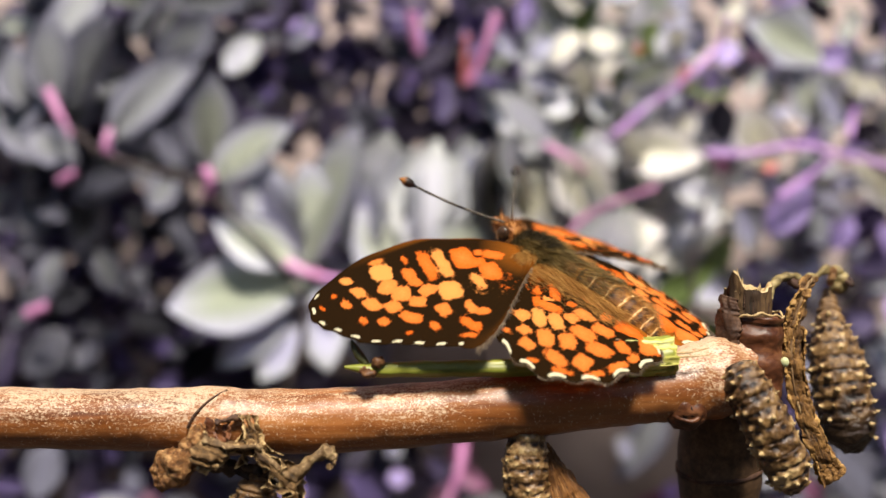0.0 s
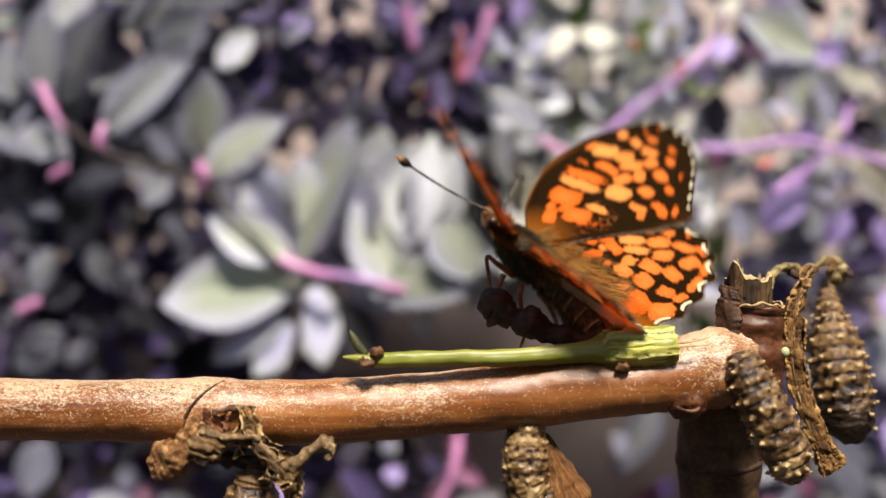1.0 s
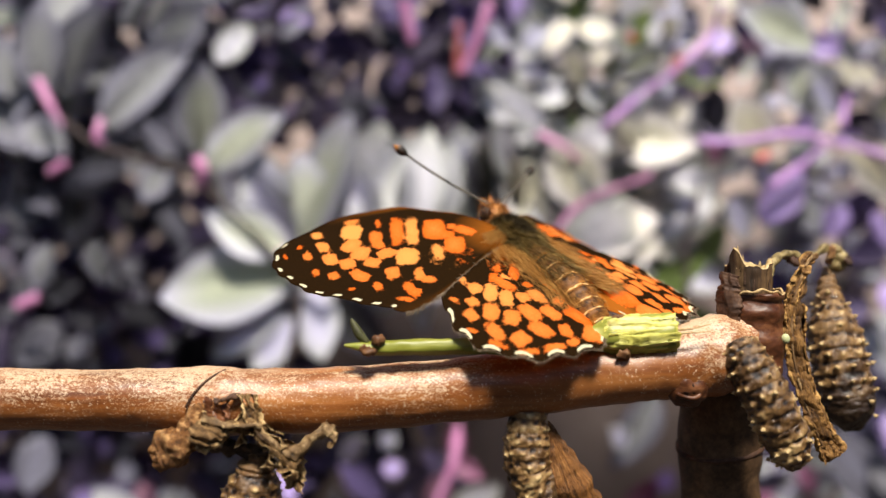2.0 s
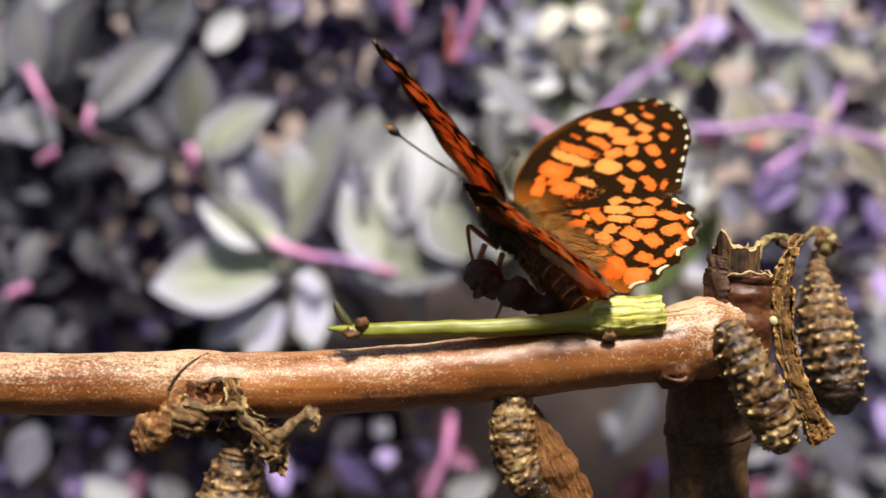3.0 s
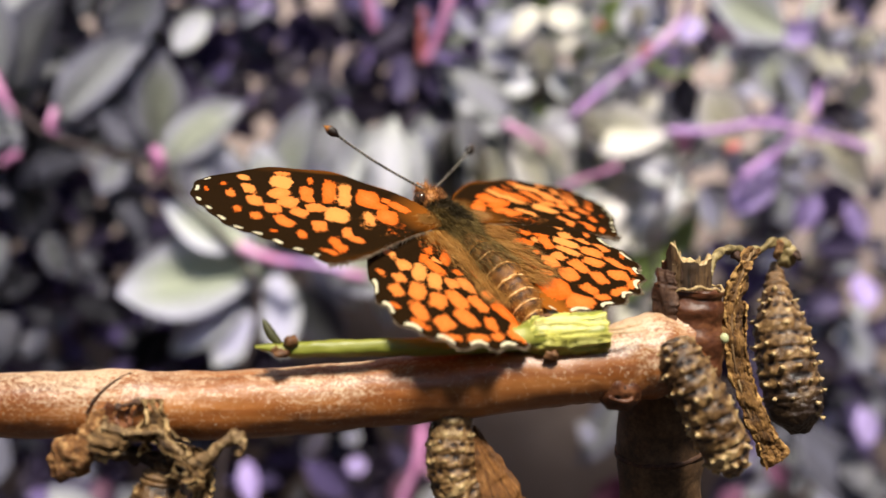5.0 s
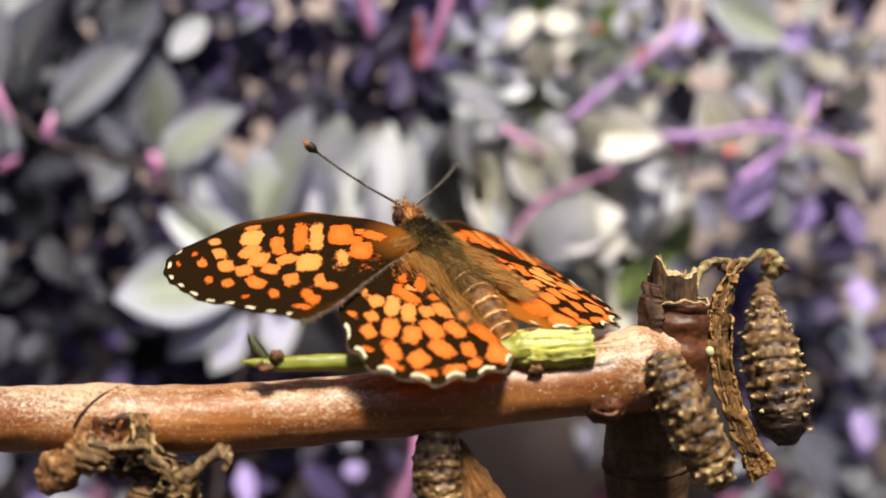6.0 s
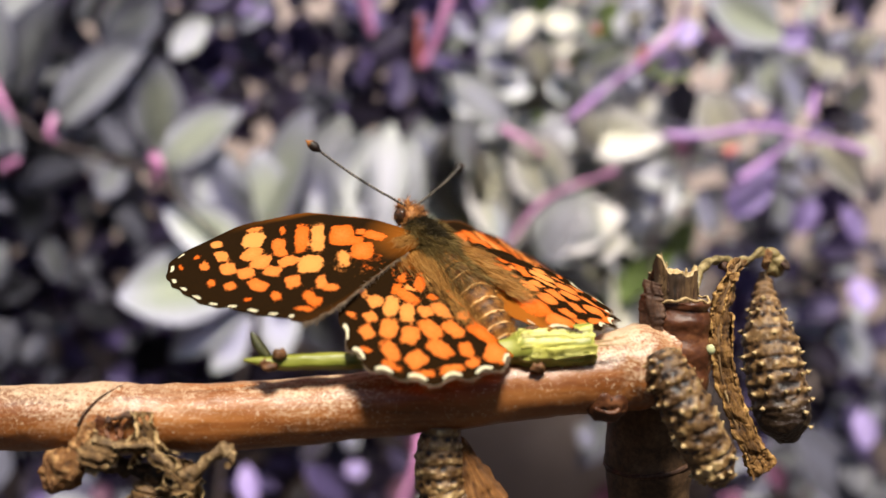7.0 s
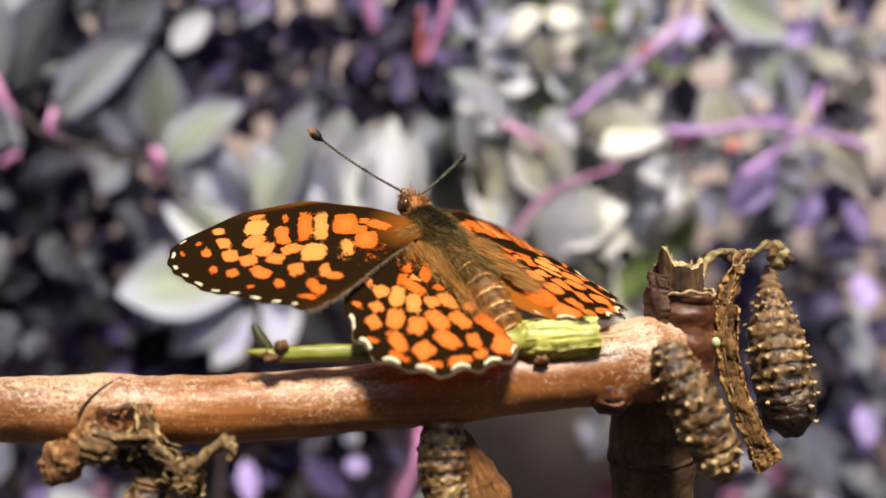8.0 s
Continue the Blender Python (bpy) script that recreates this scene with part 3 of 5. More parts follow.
def hanging_leaf():
    """A narrow leaf dried to a curled brown strip beside the stub."""
    base = Vector((36.6, 97.0, -3.7))
    thing = empty_thing("dry_leaf", place(*base), "narrow crumpled golden-brown dead leaf hanging beside the stub", "dead leaf")
    for name, a, b, seed, curl, label in (
            ("blade", [(36.0, 97, -2.7), (34.6, 96, -5.0), (33.4, 95.6, -8.0), (33.3, 95.3, -12.0), (34.5, 95.2, -16.5), (36.2, 95.4, -20.4), (37.2, 95.8, -23.2)],
             [(37.6, 97.6, -2.9), (36.1, 96.8, -5.2), (35.6, 96.4, -8.3), (35.7, 96.4, -12.4), (37.0, 96.4, -17.0), (38.6, 96.4, -20.8), (39.4, 96.4, -22.4)], 2.0, -0.3, ""),
            ("rolled_edge", [(34.9, 96.0, -7.6), (34.9, 95.8, -12.0), (36.2, 95.8, -16.6), (37.7, 95.8, -20.0)],
             [(35.5, 95.4, -8.0), (35.5, 95.2, -12.3), (36.7, 95.3, -17.0), (38.3, 95.4, -20.4)], 5.0, 0.45, "rolled edge"),
            ("torn_tip", [(36.5, 95.5, -20.2), (36.8, 95.2, -21.8), (37.4, 95.3, -23.4)], [(38.7, 95.9, -20.6), (39.5, 95.7, -21.6), (39.0, 95.7, -22.6)], 8.0, 0.3, "torn pale tip"),
            ("upper_fold", [(35.0, 95.6, -3.9), (33.9, 95.2, -6.0), (33.3, 95.1, -8.4), (33.5, 95.0, -10.4)], [(36.2, 96.0, -4.0), (35.0, 95.5, -6.2), (34.3, 95.2, -8.6), (34.3, 95.1, -10.2)], 11.0, 0.4, "")):
        bm = bmesh.new()
        sheet(bm, a, b, 18, 130, 0.14, 0.3, 2.2, seed, curl, 0.2, 0.6)
        rough_up(bm, 0.4, 1.1, seed)
        rough_up(bm, 0.2, 0.4, seed)
        bmesh.ops.translate(bm, vec=-base, verts=bm.verts)
        part(name, bm, DRY_LEAF, thing, label)
    bm = bmesh.new()
    tube(bm, [Vector(p) - base for p in spline([(36.8, 97, -2.8), (35.3, 95.9, -5.0), (34.1, 95.2, -9), (34.4, 95.0, -14), (36.0, 95.2, -19), (37.6, 95.5, -22.4)], 60)], np.linspace(0.2, 0.08, 60), 8)
    rough_up(bm, 0.15, 0.7, 7.0)
    part("midrib", bm, SCAR, thing, "paler midrib")
    return thing


def tendril():
    """A thin withered stalk that reaches back from the stub and carries a pupa."""
    base = Vector((33.0, 98.0, -5.0))
    thing = empty_thing("withered_stalk", place(*base), "thin withered olive-tan stalk bent over from the stub", "stalk")
    bm = bmesh.new()
    path = spline([(32.6, 97.4, -6.0), (33.6, 99.5, -3.8), (36.3, 102, -2.8), (39.6, 105, -3.2), (42.4, 107.5, -2.3), (44.3, 109, -2.6)], 110)
    tube(bm, [Vector(p) - base for p in path], 0.4, 14, lambda s, w: 1 + 0.28 * math.sin(34 * s) * (s > 0.5) + (0.55 if s > 0.88 else 0) + 0.1 * math.sin(3 * w + 20 * s))
    rough_up(bm, 0.25, 1.0, 3.0)
    rough_up(bm, 0.1, 0.3, 3.0)
    part("stalk", bm, STALK_TAN, thing)
    for c, r, mat, label in (((44.3, 108.8, -3.7), (1.0, 1.0, 1.25), STALK_TAN, "dry knobbly end"), ((45.0, 107.9, -3.6), (0.4, 0.3, 0.5), OLD_BARK, "dark hollow scar"), ((37.4, 102.4, -3.6), (0.9, 0.6, 0.5), OLD_BARK, "dark withered bud"), ((43.1, 107.6, -2.9), (0.5, 0.6, 0.9), CRUST, "")):
        bm = bmesh.new()
        ball(bm, Vector(c) - base, r, None, 24, 16)
        rough_up(bm, 0.5, 0.8, 1.0)
        rough_up(bm, 0.15, 0.3, 1.0)
        part("knob", bm, mat, thing, label)
    return thing


SPINE = unit_mesh("spine", lambda bm: tube(bm, [(0, 0, 0), (0.03, 0, 0.25), (0.1, 0, 0.62)], [0.42, 0.24, 0.03], 7), PUPA_SPINE)


def pupa(label, path, radii, group, cap=None, seed=0, spine=1.0, case=None, lift=1.0):
    """A hanging pupa: ringed body swollen into rows of warts, a pale point on each.
    cap: how far down a bare lighter tail reaches; case: from where it turns smooth and nearly black."""
    rng = np.random.default_rng(seed)
    base = Vector(path[0])
    thing = empty_thing("pupa", place(*base), label, "pupa", group)
    count = 150
    pts = [Vector(p) - base for p in spline(path, count)]
    rr = spline([(r,) for r in radii], count)[:, 0]
    length = sum((b - a).length for a, b in zip(pts, pts[1:]))
    rings, lobes = max(6, round(length / 1.12)), 12
    jitter = rng.uniform(-0.2, 0.2, (rings + 1, lobes + 1, 2))
    power = rng.uniform(0.1, 1.15, (rings + 1, lobes + 1))
    cut = round((count - 1) * cap) if cap else 0

    def warts(s, w):
        """Height of the skin and its tone at s along and w round."""
        k = min(rings, int(s * rings))
        v = (w / (2 * math.pi)) * lobes + 0.5 * (k % 2)
        j = int(v) % lobes
        du, dv = s * rings - k - 0.6 - jitter[k, j, 0], v - int(v) - 0.5 - jitter[k, j, 1]
        peak = math.exp(-(du / 0.17) ** 2 - (dv / 0.2) ** 2) * power[k, j]
        pit = math.exp(-((du + 0.42) / 0.13) ** 2 - (dv / 0.27) ** 2)
        seam = max(0.0, 1 - min(s * rings - k, 1 - s * rings + k) * 7)
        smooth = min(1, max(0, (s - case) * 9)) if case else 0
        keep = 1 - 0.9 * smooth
        return lift * keep * (0.36 * peak - 0.15 * pit - 0.1 * seam), 0.48 + keep * (0.5 * peak - 0.75 * pit - 0.25 * seam), smooth

    if cap:
        bm = bmesh.new()
        tube(bm, pts[:cut + 2], rr[:cut + 2], 40, lambda s, w: 1 + 0.12 * math.sin(2 * math.pi * s * cap * rings) - 0.03)
        rough_up(bm, 0.14, 0.7, seed)
        rough_up(bm, 0.08, 0.3, seed)
        part("tail_end", bm, PUPA_CAP, thing, "paler ringed tail end")
    bm = bmesh.new()
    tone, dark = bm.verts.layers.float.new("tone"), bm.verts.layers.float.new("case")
    cross = frames_along(pts)
    sides = 80
    grid = []
    for i in range(cut, count):
        a, b = cross[i]
        s = i / (count - 1)
        row = []
        for k in range(sides):
            w = 2 * math.pi * k / sides
            h, c, d = warts(s, w)
            c += 0.42 * noise.noise(pts[i] / 2.2 + Vector((seed, math.cos(w), math.sin(w))))
            v = bm.verts.new(pts[i] + (a * math.cos(w) + b * math.sin(w)) * (rr[i] + h * min(1, rr[i] / 1.5)))
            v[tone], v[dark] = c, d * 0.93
            row.append(v)
        grid.append(row)
    for r0, r1 in zip(grid, grid[1:]):
        for k in range(sides):
            bm.faces.new((r0[k], r0[(k + 1) % sides], r1[(k + 1) % sides], r1[k]))
    bm.faces.new(grid[0][::-1]), bm.faces.new(grid[-1])
    rough_up(bm, 0.22, 1.3, seed + 0.5)
    rough_up(bm, 0.13, 0.4, seed + 1.5)
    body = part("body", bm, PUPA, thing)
    for k in range(rings):
        for j in range(lobes):
            s = (k + 0.6 + jitter[k, j, 0]) / rings
            i = min(count - 1, round(s * (count - 1)))
            if i <= cut or s > 0.95 or power[k, j] < 0.5 or (case and s > case + 0.08 and power[k, j] < 1.0):
                continue
            a, b = cross[i]
            w = 2 * math.pi * (j + 0.5 + jitter[k, j, 1] - 0.5 * (k % 2)) / lobes
            out = a * math.cos(w) + b * math.sin(w)
            way = (out + b.cross(a) * 0.35 + Vector(rng.normal(size=3)) * 0.15).normalized()
            size = spine * rng.uniform(0.35, 0.62) * power[k, j]
            piece("spine", SPINE, body, pts[i] + out * (rr[i] + 0.2 * lift * power[k, j]), way, size, size)
    return thing


def pupae():
    pupa("golden-brown warty pupa with pale points hanging from the node", [(27.7, 92.2, -11.2), (28.9, 91.0, -13.8), (30.7, 90.6, -17.4), (32.2, 91.0, -20.6), (33.0, 91.8, -22.9)],
         [1.75, 2.1, 2.25, 2.2, 1.95, 0.8], "hanging pupae", seed=1)
    pupa("dark warty pupa with a pale tail hung from a withered stalk", [(43.4, 109.5, -4.6), (42.9, 108.0, -7.0), (42.4, 105.6, -10.4), (42.6, 104.3, -14.8), (43.2, 103.6, -18.8), (43.7, 103.4, -21.6)],
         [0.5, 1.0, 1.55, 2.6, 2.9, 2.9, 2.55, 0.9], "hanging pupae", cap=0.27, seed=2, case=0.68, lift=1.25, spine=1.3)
    pupa("brown ringed pupa stuck beneath the branch", [(8.4, 93.4, -15.6), (8.1, 93.1, -17.6), (7.9, 92.8, -20.4), (8.1, 92.7, -23.0), (9.3, 92.9, -25.3), (11.3, 93.3, -27.4), (12.8, 93.6, -29.0)],
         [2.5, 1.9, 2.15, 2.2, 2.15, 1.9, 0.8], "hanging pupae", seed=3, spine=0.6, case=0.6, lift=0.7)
    pupa("brown tapering pupa hanging under the withered leaf", [(-17.0, 91, -20.2), (-17.5, 91, -22.6), (-18.0, 91, -26.0), (-18.4, 91, -30), (-18.6, 91.2, -32.5)],
         [0.5, 1.5, 2.6, 3.2, 3.1, 1.2], "hanging pupae", cap=0.25, seed=4, spine=0.9, lift=0.9)


def empty_case():
    """A split, papery brown case against the middle pupa."""
    base = Vector((9.7, 93.4, -18.9))
    bm = bmesh.new()
    path = spline([(9.7, 93.4, -18.6), (10.3, 93.2, -20.6), (11.2, 92.9, -23.0), (12.4, 92.8, -25.5), (13.4, 92.9, -27.8), (13.9, 93.2, -30.0)], 60)
    tube(bm, [Vector(p) - base for p in path], spline([(0.5,), (1.1,), (1.7,), (2.1,), (2.1,), (1.4,)], 60)[:, 0], 24, lambda s, w: 1 + 0.06 * math.sin(7 * w + 3 * s))
    rough_up(bm, 0.5, 1.6, 2.0)
    rough_up(bm, 0.2, 0.4, 5.0)
    fibre_run(bm, [Vector(p) - base for p in path], 2.4)
    case = part("empty_case", bm, CASE, None, "", place(*base))
    return tagged(case, "papery rust-brown empty case stuck beneath the branch", "pupa case")


def withered_leaf():
    """A clump of shrivelled leaf on the branch: a gnarled stalk, curled blades, a hooked tip."""
    base = Vector((-20.5, 90.5, -17.0))
    thing = empty_thing("withered_leaf", place(*base), "shrivelled grey-brown leaf clinging to the branch", "dead leaf")
    local = lambda pts: [Vector(p) - base for p in pts]
    bm = bmesh.new()
    tube(bm, local(spline([(-21.4, 90.3, -16.2), (-22.4, 89.6, -17.6), (-23.4, 89.4, -19.0), (-25.0, 89.7, -20.3), (-26.6, 90.2, -21.0)], 90)), spline([(0.8,), (1.1,), (1.5,), (1.7,), (1.1,)], 90)[:, 0], 36)
    rough_up(bm, 0.7, 1.5, 4.0)
    rough_up(bm, 0.3, 0.5, 2.0)
    rough_up(bm, 0.12, 0.2, 5.0)
    part("stalk", bm, CRUST, thing, "gnarled golden-brown stalk")
    def blade(name, a, b, material, seed, curl=0.3, wave=0.8, label=""):
        bm = bmesh.new()
        sheet(bm, a, b, 6 if name == "flake" else 20, 18 if name == "flake" else 110, 0.08, wave * 0.75, 1.2, seed, curl, 0.55)
        bmesh.ops.translate(bm, vec=-base, verts=bm.verts)
        rough_up(bm, 0.07, 0.25, seed)
        part(name, bm, material, thing, label)
    blade("blade", [(-21.9, 88.4, -17.2), (-21.2, 87.8, -17.5), (-20.2, 87.6, -17.6), (-19.2, 87.6, -17.8)],
          [(-22.2, 88.0, -19.7), (-21.4, 87.4, -20.3), (-20.2, 87.6, -19.6), (-19.3, 88.2, -18.9)], DRY_GREY, 1.0, 0.35, 0.7, "olive-tinged curled blade")
    blade("blade", [(-20.4, 87.5, -17.6), (-18.6, 87.3, -17.9), (-16.9, 87.6, -18.0), (-15.6, 88.0, -19.2), (-14.2, 88.6, -20.8)],
          [(-20.2, 90.4, -19.0), (-18.4, 90.3, -19.4), (-16.8, 90.2, -19.6), (-15.8, 90.2, -20.8), (-14.6, 90.2, -22.4)], DRY_GREY, 2.0, -0.2, 0.8)
    blade("blade", [(-17.2, 88.2, -17.9), (-16.0, 88.0, -18.8), (-14.8, 88.2, -20.0), (-13.8, 88.6, -21.2)],
          [(-16.6, 87.8, -19.3), (-15.6, 87.8, -20.0), (-14.6, 88.0, -21.2), (-13.6, 88.6, -22.4)], DRY_GREY, 6.0, 0.3, 0.8)
    blade("blade", [(-18.9, 89.2, -15.1), (-18.3, 88.9, -16.2), (-17.8, 88.2, -17.6), (-16.8, 88.2, -18.4)],
          [(-17.1, 89.3, -15.2), (-16.7, 89.0, -16.4), (-16.2, 88.6, -17.6), (-14.6, 88.4, -18.8)], DRY_GREY, 5.0, 0.35, 0.9)
    blade("blade", [(-21.8, 89.6, -15.6), (-21.6, 89.0, -16.6), (-21.0, 88.6, -17.6)], [(-19.6, 89.4, -15.9), (-19.4, 88.9, -16.7), (-19.3, 88.2, -17.5)], SHEATH, 9.0, 0.4, 0.7, "pinkish curled flap")
    blade("blade", [(-15.6, 89.4, -19.4), (-15.2, 89.6, -21.6), (-14.6, 89.8, -24.0)], [(-13.2, 89.6, -20.2), (-12.8, 89.8, -22.0), (-13.0, 90.0, -24.6)], DRY_GREY, 3.0, 0.5, 0.9)
    # dark sheet at the back paints the shade of the clump's hollow
    blade("blade", [(-22.6, 90.4, -18.4), (-20.5, 90.4, -19.4), (-18.0, 90.4, -20.0), (-15.0, 90.2, -20.4)], [(-22.2, 90.8, -20.6), (-20.5, 90.8, -21.2), (-18.0, 90.8, -21.6), (-15.2, 90.6, -22.6)], DARK_HUSK, 7.0, 0.3, 0.9, "dark sheet standing for the shade inside the leaf")
    rng = np.random.default_rng(5)
    for k in range(12):
        c = Vector((rng.uniform(-22.5, -13.5), 88.2 + rng.uniform(-0.7, 0.5), 0))
        c.z = float(np.interp(c.x, (-22.5, -19, -13.5), (-17.2, -17.6, -21.2))) + rng.uniform(-1.2, 0.9)
        a, b = Vector(rng.normal(size=3)) * 0.6, Vector(rng.normal(size=3)) * 0.35
        blade("flake", [c - a, c + b * 0.4, c + a], [c - a * 0.7 + b, c + b * 1.8, c + a * 0.8 + b], DRY_GREY, 12.0 + k, 0.35, 0.4)
    for name, pts, r in (("edge_roll", [(-21.7, 88.1, -17.2), (-20.4, 87.4, -17.5), (-18.6, 87.2, -17.8), (-16.9, 87.4, -17.7), (-16.4, 87.7, -18.6), (-15.0, 88.0, -19.8), (-14.0, 88.4, -20.8)], 0.26),
                         ("hook_point", [(-10.4, 88.7, -18.7), (-9.9, 88.5, -19.2), (-10.2, 88.4, -19.9), (-10.6, 88.4, -19.6)], 0.2),
                         ("hooked_tip", [(-13.8, 88.8, -20.9), (-12.6, 88.7, -19.8), (-11.4, 88.6, -18.8), (-10.5, 88.7, -18.5), (-10.1, 88.9, -19.0)], 0.55),
                         ("thread", [(-20.9, 89.2, -15.9), (-19.6, 89.0, -15.6), (-18.6, 89.3, -15.5)], 0.24)):
        bm = bmesh.new()
        tube(bm, local(spline(pts, 40)), r, 9, lambda s, w: 1 + 0.3 * math.sin(9 * s + 2 * w))
        rough_up(bm, 0.3, 0.7, r * 9)
        rough_up(bm, 0.1, 0.25, r * 9)
        part(name, bm, OLD_BARK if name == "thread" else STALK_BROWN, thing)
    return thing


def green_twig():
    """A cut green twig laid along the branch, with a bud at its thin end."""
    base = Vector((7.1, 88.5, -11.0))
    thing = empty_thing("green_twig", place(*base), "fresh yellow-green cut twig lying on the branch", "twig")
    def seat(p):
        """Sets the twig back onto the crown of the branch."""
        k = float(np.interp(p[0], (-8, 21), (1.044, 1.010)))
        return Vector((0.94 + (p[0] - 0.94) * k, 2.1 + (p[1] - 2.1) * k, -2.4 + (p[2] + 2.4) * k))

    local = lambda pts: [seat(p) - base for p in pts]
    bm = bmesh.new()
    path = spline([(-6.6, 86.6, -10.85), (-1.9, 87.3, -10.85), (7.1, 88.3, -10.75), (13.0, 89.3, -10.4), (15.2, 89.8, -10.2), (17.5, 90.1, -10.1), (21.1, 90.5, -9.9)], 120)
    tube(bm, local(path), spline([(0.62,), (0.75,), (0.85,), (1.0,), (1.65,), (1.75,), (1.75,)], 120)[:, 0], 24, lambda s, w: 1 + 0.06 * math.sin(5 * w + 3 * s) + 0.03 * math.sin(13 * w))
    rough_up(bm, 0.12, 1.2, 3.0)
    part("shoot", bm, TWIG, thing)
    bm = bmesh.new()
    tube(bm, local(spline([(14.6, 89.7, -10.25), (16.0, 89.9, -10.15), (18.5, 90.2, -10.05), (21.3, 90.5, -9.9)], 70)), spline([(1.35,), (1.8,), (1.86,), (1.8,)], 70)[:, 0], 60,
         lambda s, w: 1 + 0.05 * math.sin(5 * w + 2 * s) + 0.035 * math.sin(13 * w + 4 * s) + 0.03 * math.sin(29 * w - 3 * s))
    for v in bm.verts:
        v.co += Vector((0.5 * noise.noise(Vector((v.co.y * 2.2, v.co.z * 2.2, 3))), 0, 0)) * max(0, (v.co.x - 12.5) / 2)
        v.co += Vector((0, -0.3, 0.3)) * noise.noise(Vector((v.co.x * 0.35, v.co.y * 2.6, v.co.z * 2.6)))
    rough_up(bm, 0.12, 0.5, 2.0)
    part("frayed_end", bm, TWIG_PALE, thing, "yellow-green frayed cut end")
    for k in range(5):
        a = (0.15, 0.75, 1.2, 1.9, 2.8)[k]
        bm = bmesh.new()
        tube(bm, local([(15.0, 89.8 - 1.6 * math.cos(a), -10.2 + 1.6 * math.sin(a)), (17.6, 90.1 - 1.76 * math.cos(a + 0.06), -10.1 + 1.76 * math.sin(a + 0.06)), (21.2, 90.5 - 1.7 * math.cos(a + 0.12), -9.9 + 1.7 * math.sin(a + 0.12))]), [0.08, 0.17, 0.1], 6)
        rough_up(bm, 0.3, 1.3, k)
        part("ridge", bm, TWIG_PALE, thing)
    for c, r in (((16.4, 88.6, -11.7), (0.75, 0.4, 0.5)), ((16.0, 89.3, -8.5), (0.6, 0.5, 0.25))):
        bm = bmesh.new()
        ball(bm, seat(c) - base, r)
        rough_up(bm, 0.35, 0.4, 1.0)
        part("scar", bm, BUD, thing, "brown leaf scar")
    for name, pts, rr, mat in (("bud_leaf", [(-6.7, 86.6, -10.4), (-7.4, 86.6, -9.6), (-7.9, 86.6, -8.7), (-8.1, 86.6, -8.2)], [0.3, 0.45, 0.3, 0.04], BUD_GREEN),
                               ("tip", [(-6.2, 86.5, -10.9), (-7.4, 86.3, -10.7), (-8.7, 86.1, -10.55)], [0.55, 0.42, 0.12], TWIG)):
        bm = bmesh.new()
        tube(bm, local(spline(pts, 20)), spline([(r,) for r in rr], 20)[:, 0], 10)
        part(name, bm, mat, thing)
    for c, r in (((-5.7, 86.1, -10.1), (0.62, 0.55, 0.5)), ((-6.5, 86.0, -11.1), (0.75, 0.5, 0.4)), ((-7.0, 86.0, -10.8), (0.35, 0.3, 0.45))):
        bm = bmesh.new()
        ball(bm, seat(c) - base, r)
        rough_up(bm, 0.3, 0.35, 2.0)
        part("bud", bm, BUD, thing, "small brown bud")
    for z in (-9.6, -9.95):
        bm = bmesh.new()
        tube(bm, local([(20.8, 88.9, z), (22.6, 88.8, z + 0.1), (24.4, 89.2, -9.7 + (z + 9.9) * 2)]), [0.12, 0.08, 0.05], 6)
        part("fibre", bm, SPLINTER, thing, "pale torn fibre")
    return thing


def husk():
    """A dark shrunken husk lying behind the twig, under the butterfly."""
    base = Vector((8.0, 94.5, -9.5))
    bm = bmesh.new()
    for pts, rr in (([(3.9, 94.6, -7.2), (5.0, 94.6, -6.4), (6.2, 94.6, -7.4), (7.0, 94.4, -8.2)], [0.9, 1.7, 1.6, 1.0]),
                    ([(6.6, 94.4, -7.9), (8.0, 94.2, -8.0), (9.6, 94.0, -8.8), (11.5, 93.8, -9.6), (14.5, 93.6, -9.8)], [1.0, 1.5, 1.35, 1.0, 0.9])):
        tube(bm, [Vector(p) * 1.025 - base for p in spline(pts, 40)], spline([(r,) for r in rr], 40)[:, 0], 18)
    rough_up(bm, 0.8, 1.6, 3.0)
    rough_up(bm, 0.2, 0.5, 6.0)
    ob = part("dry_husk", bm, DARK_HUSK, None, "", place(*base))
    tagged(ob, "shrunken dark brown husk lying behind the twig", "husk")
    bm = bmesh.new()
    ball(bm, Vector((32.9, 93.6, -10.9)), (0.42, 0.4, 0.5))
    bead = part("seed", bm, EGG, None, "", Vector((0, 0, EYE)))
    tagged(bead, "tiny pale green round egg in the fork of the node", "egg")
    return ob


branch()
upright_stem()
cut_stub()
hanging_leaf()
tendril()
pupae()
empty_case()
withered_leaf()
green_twig()
husk()


# ---- the butterfly: forward x, left y, up z, millimetres from the thorax ----
REST = Matrix(((-0.5301, -0.8088, 0.2547), (0.6751, -0.5843, -0.4504), (0.5131, -0.0668, 0.8557))).to_4x4()
HINGE = {"forewing": Vector((0, 1.24, 0.36)), "hindwing": Vector((-1.5, 1.24, 0.2))}

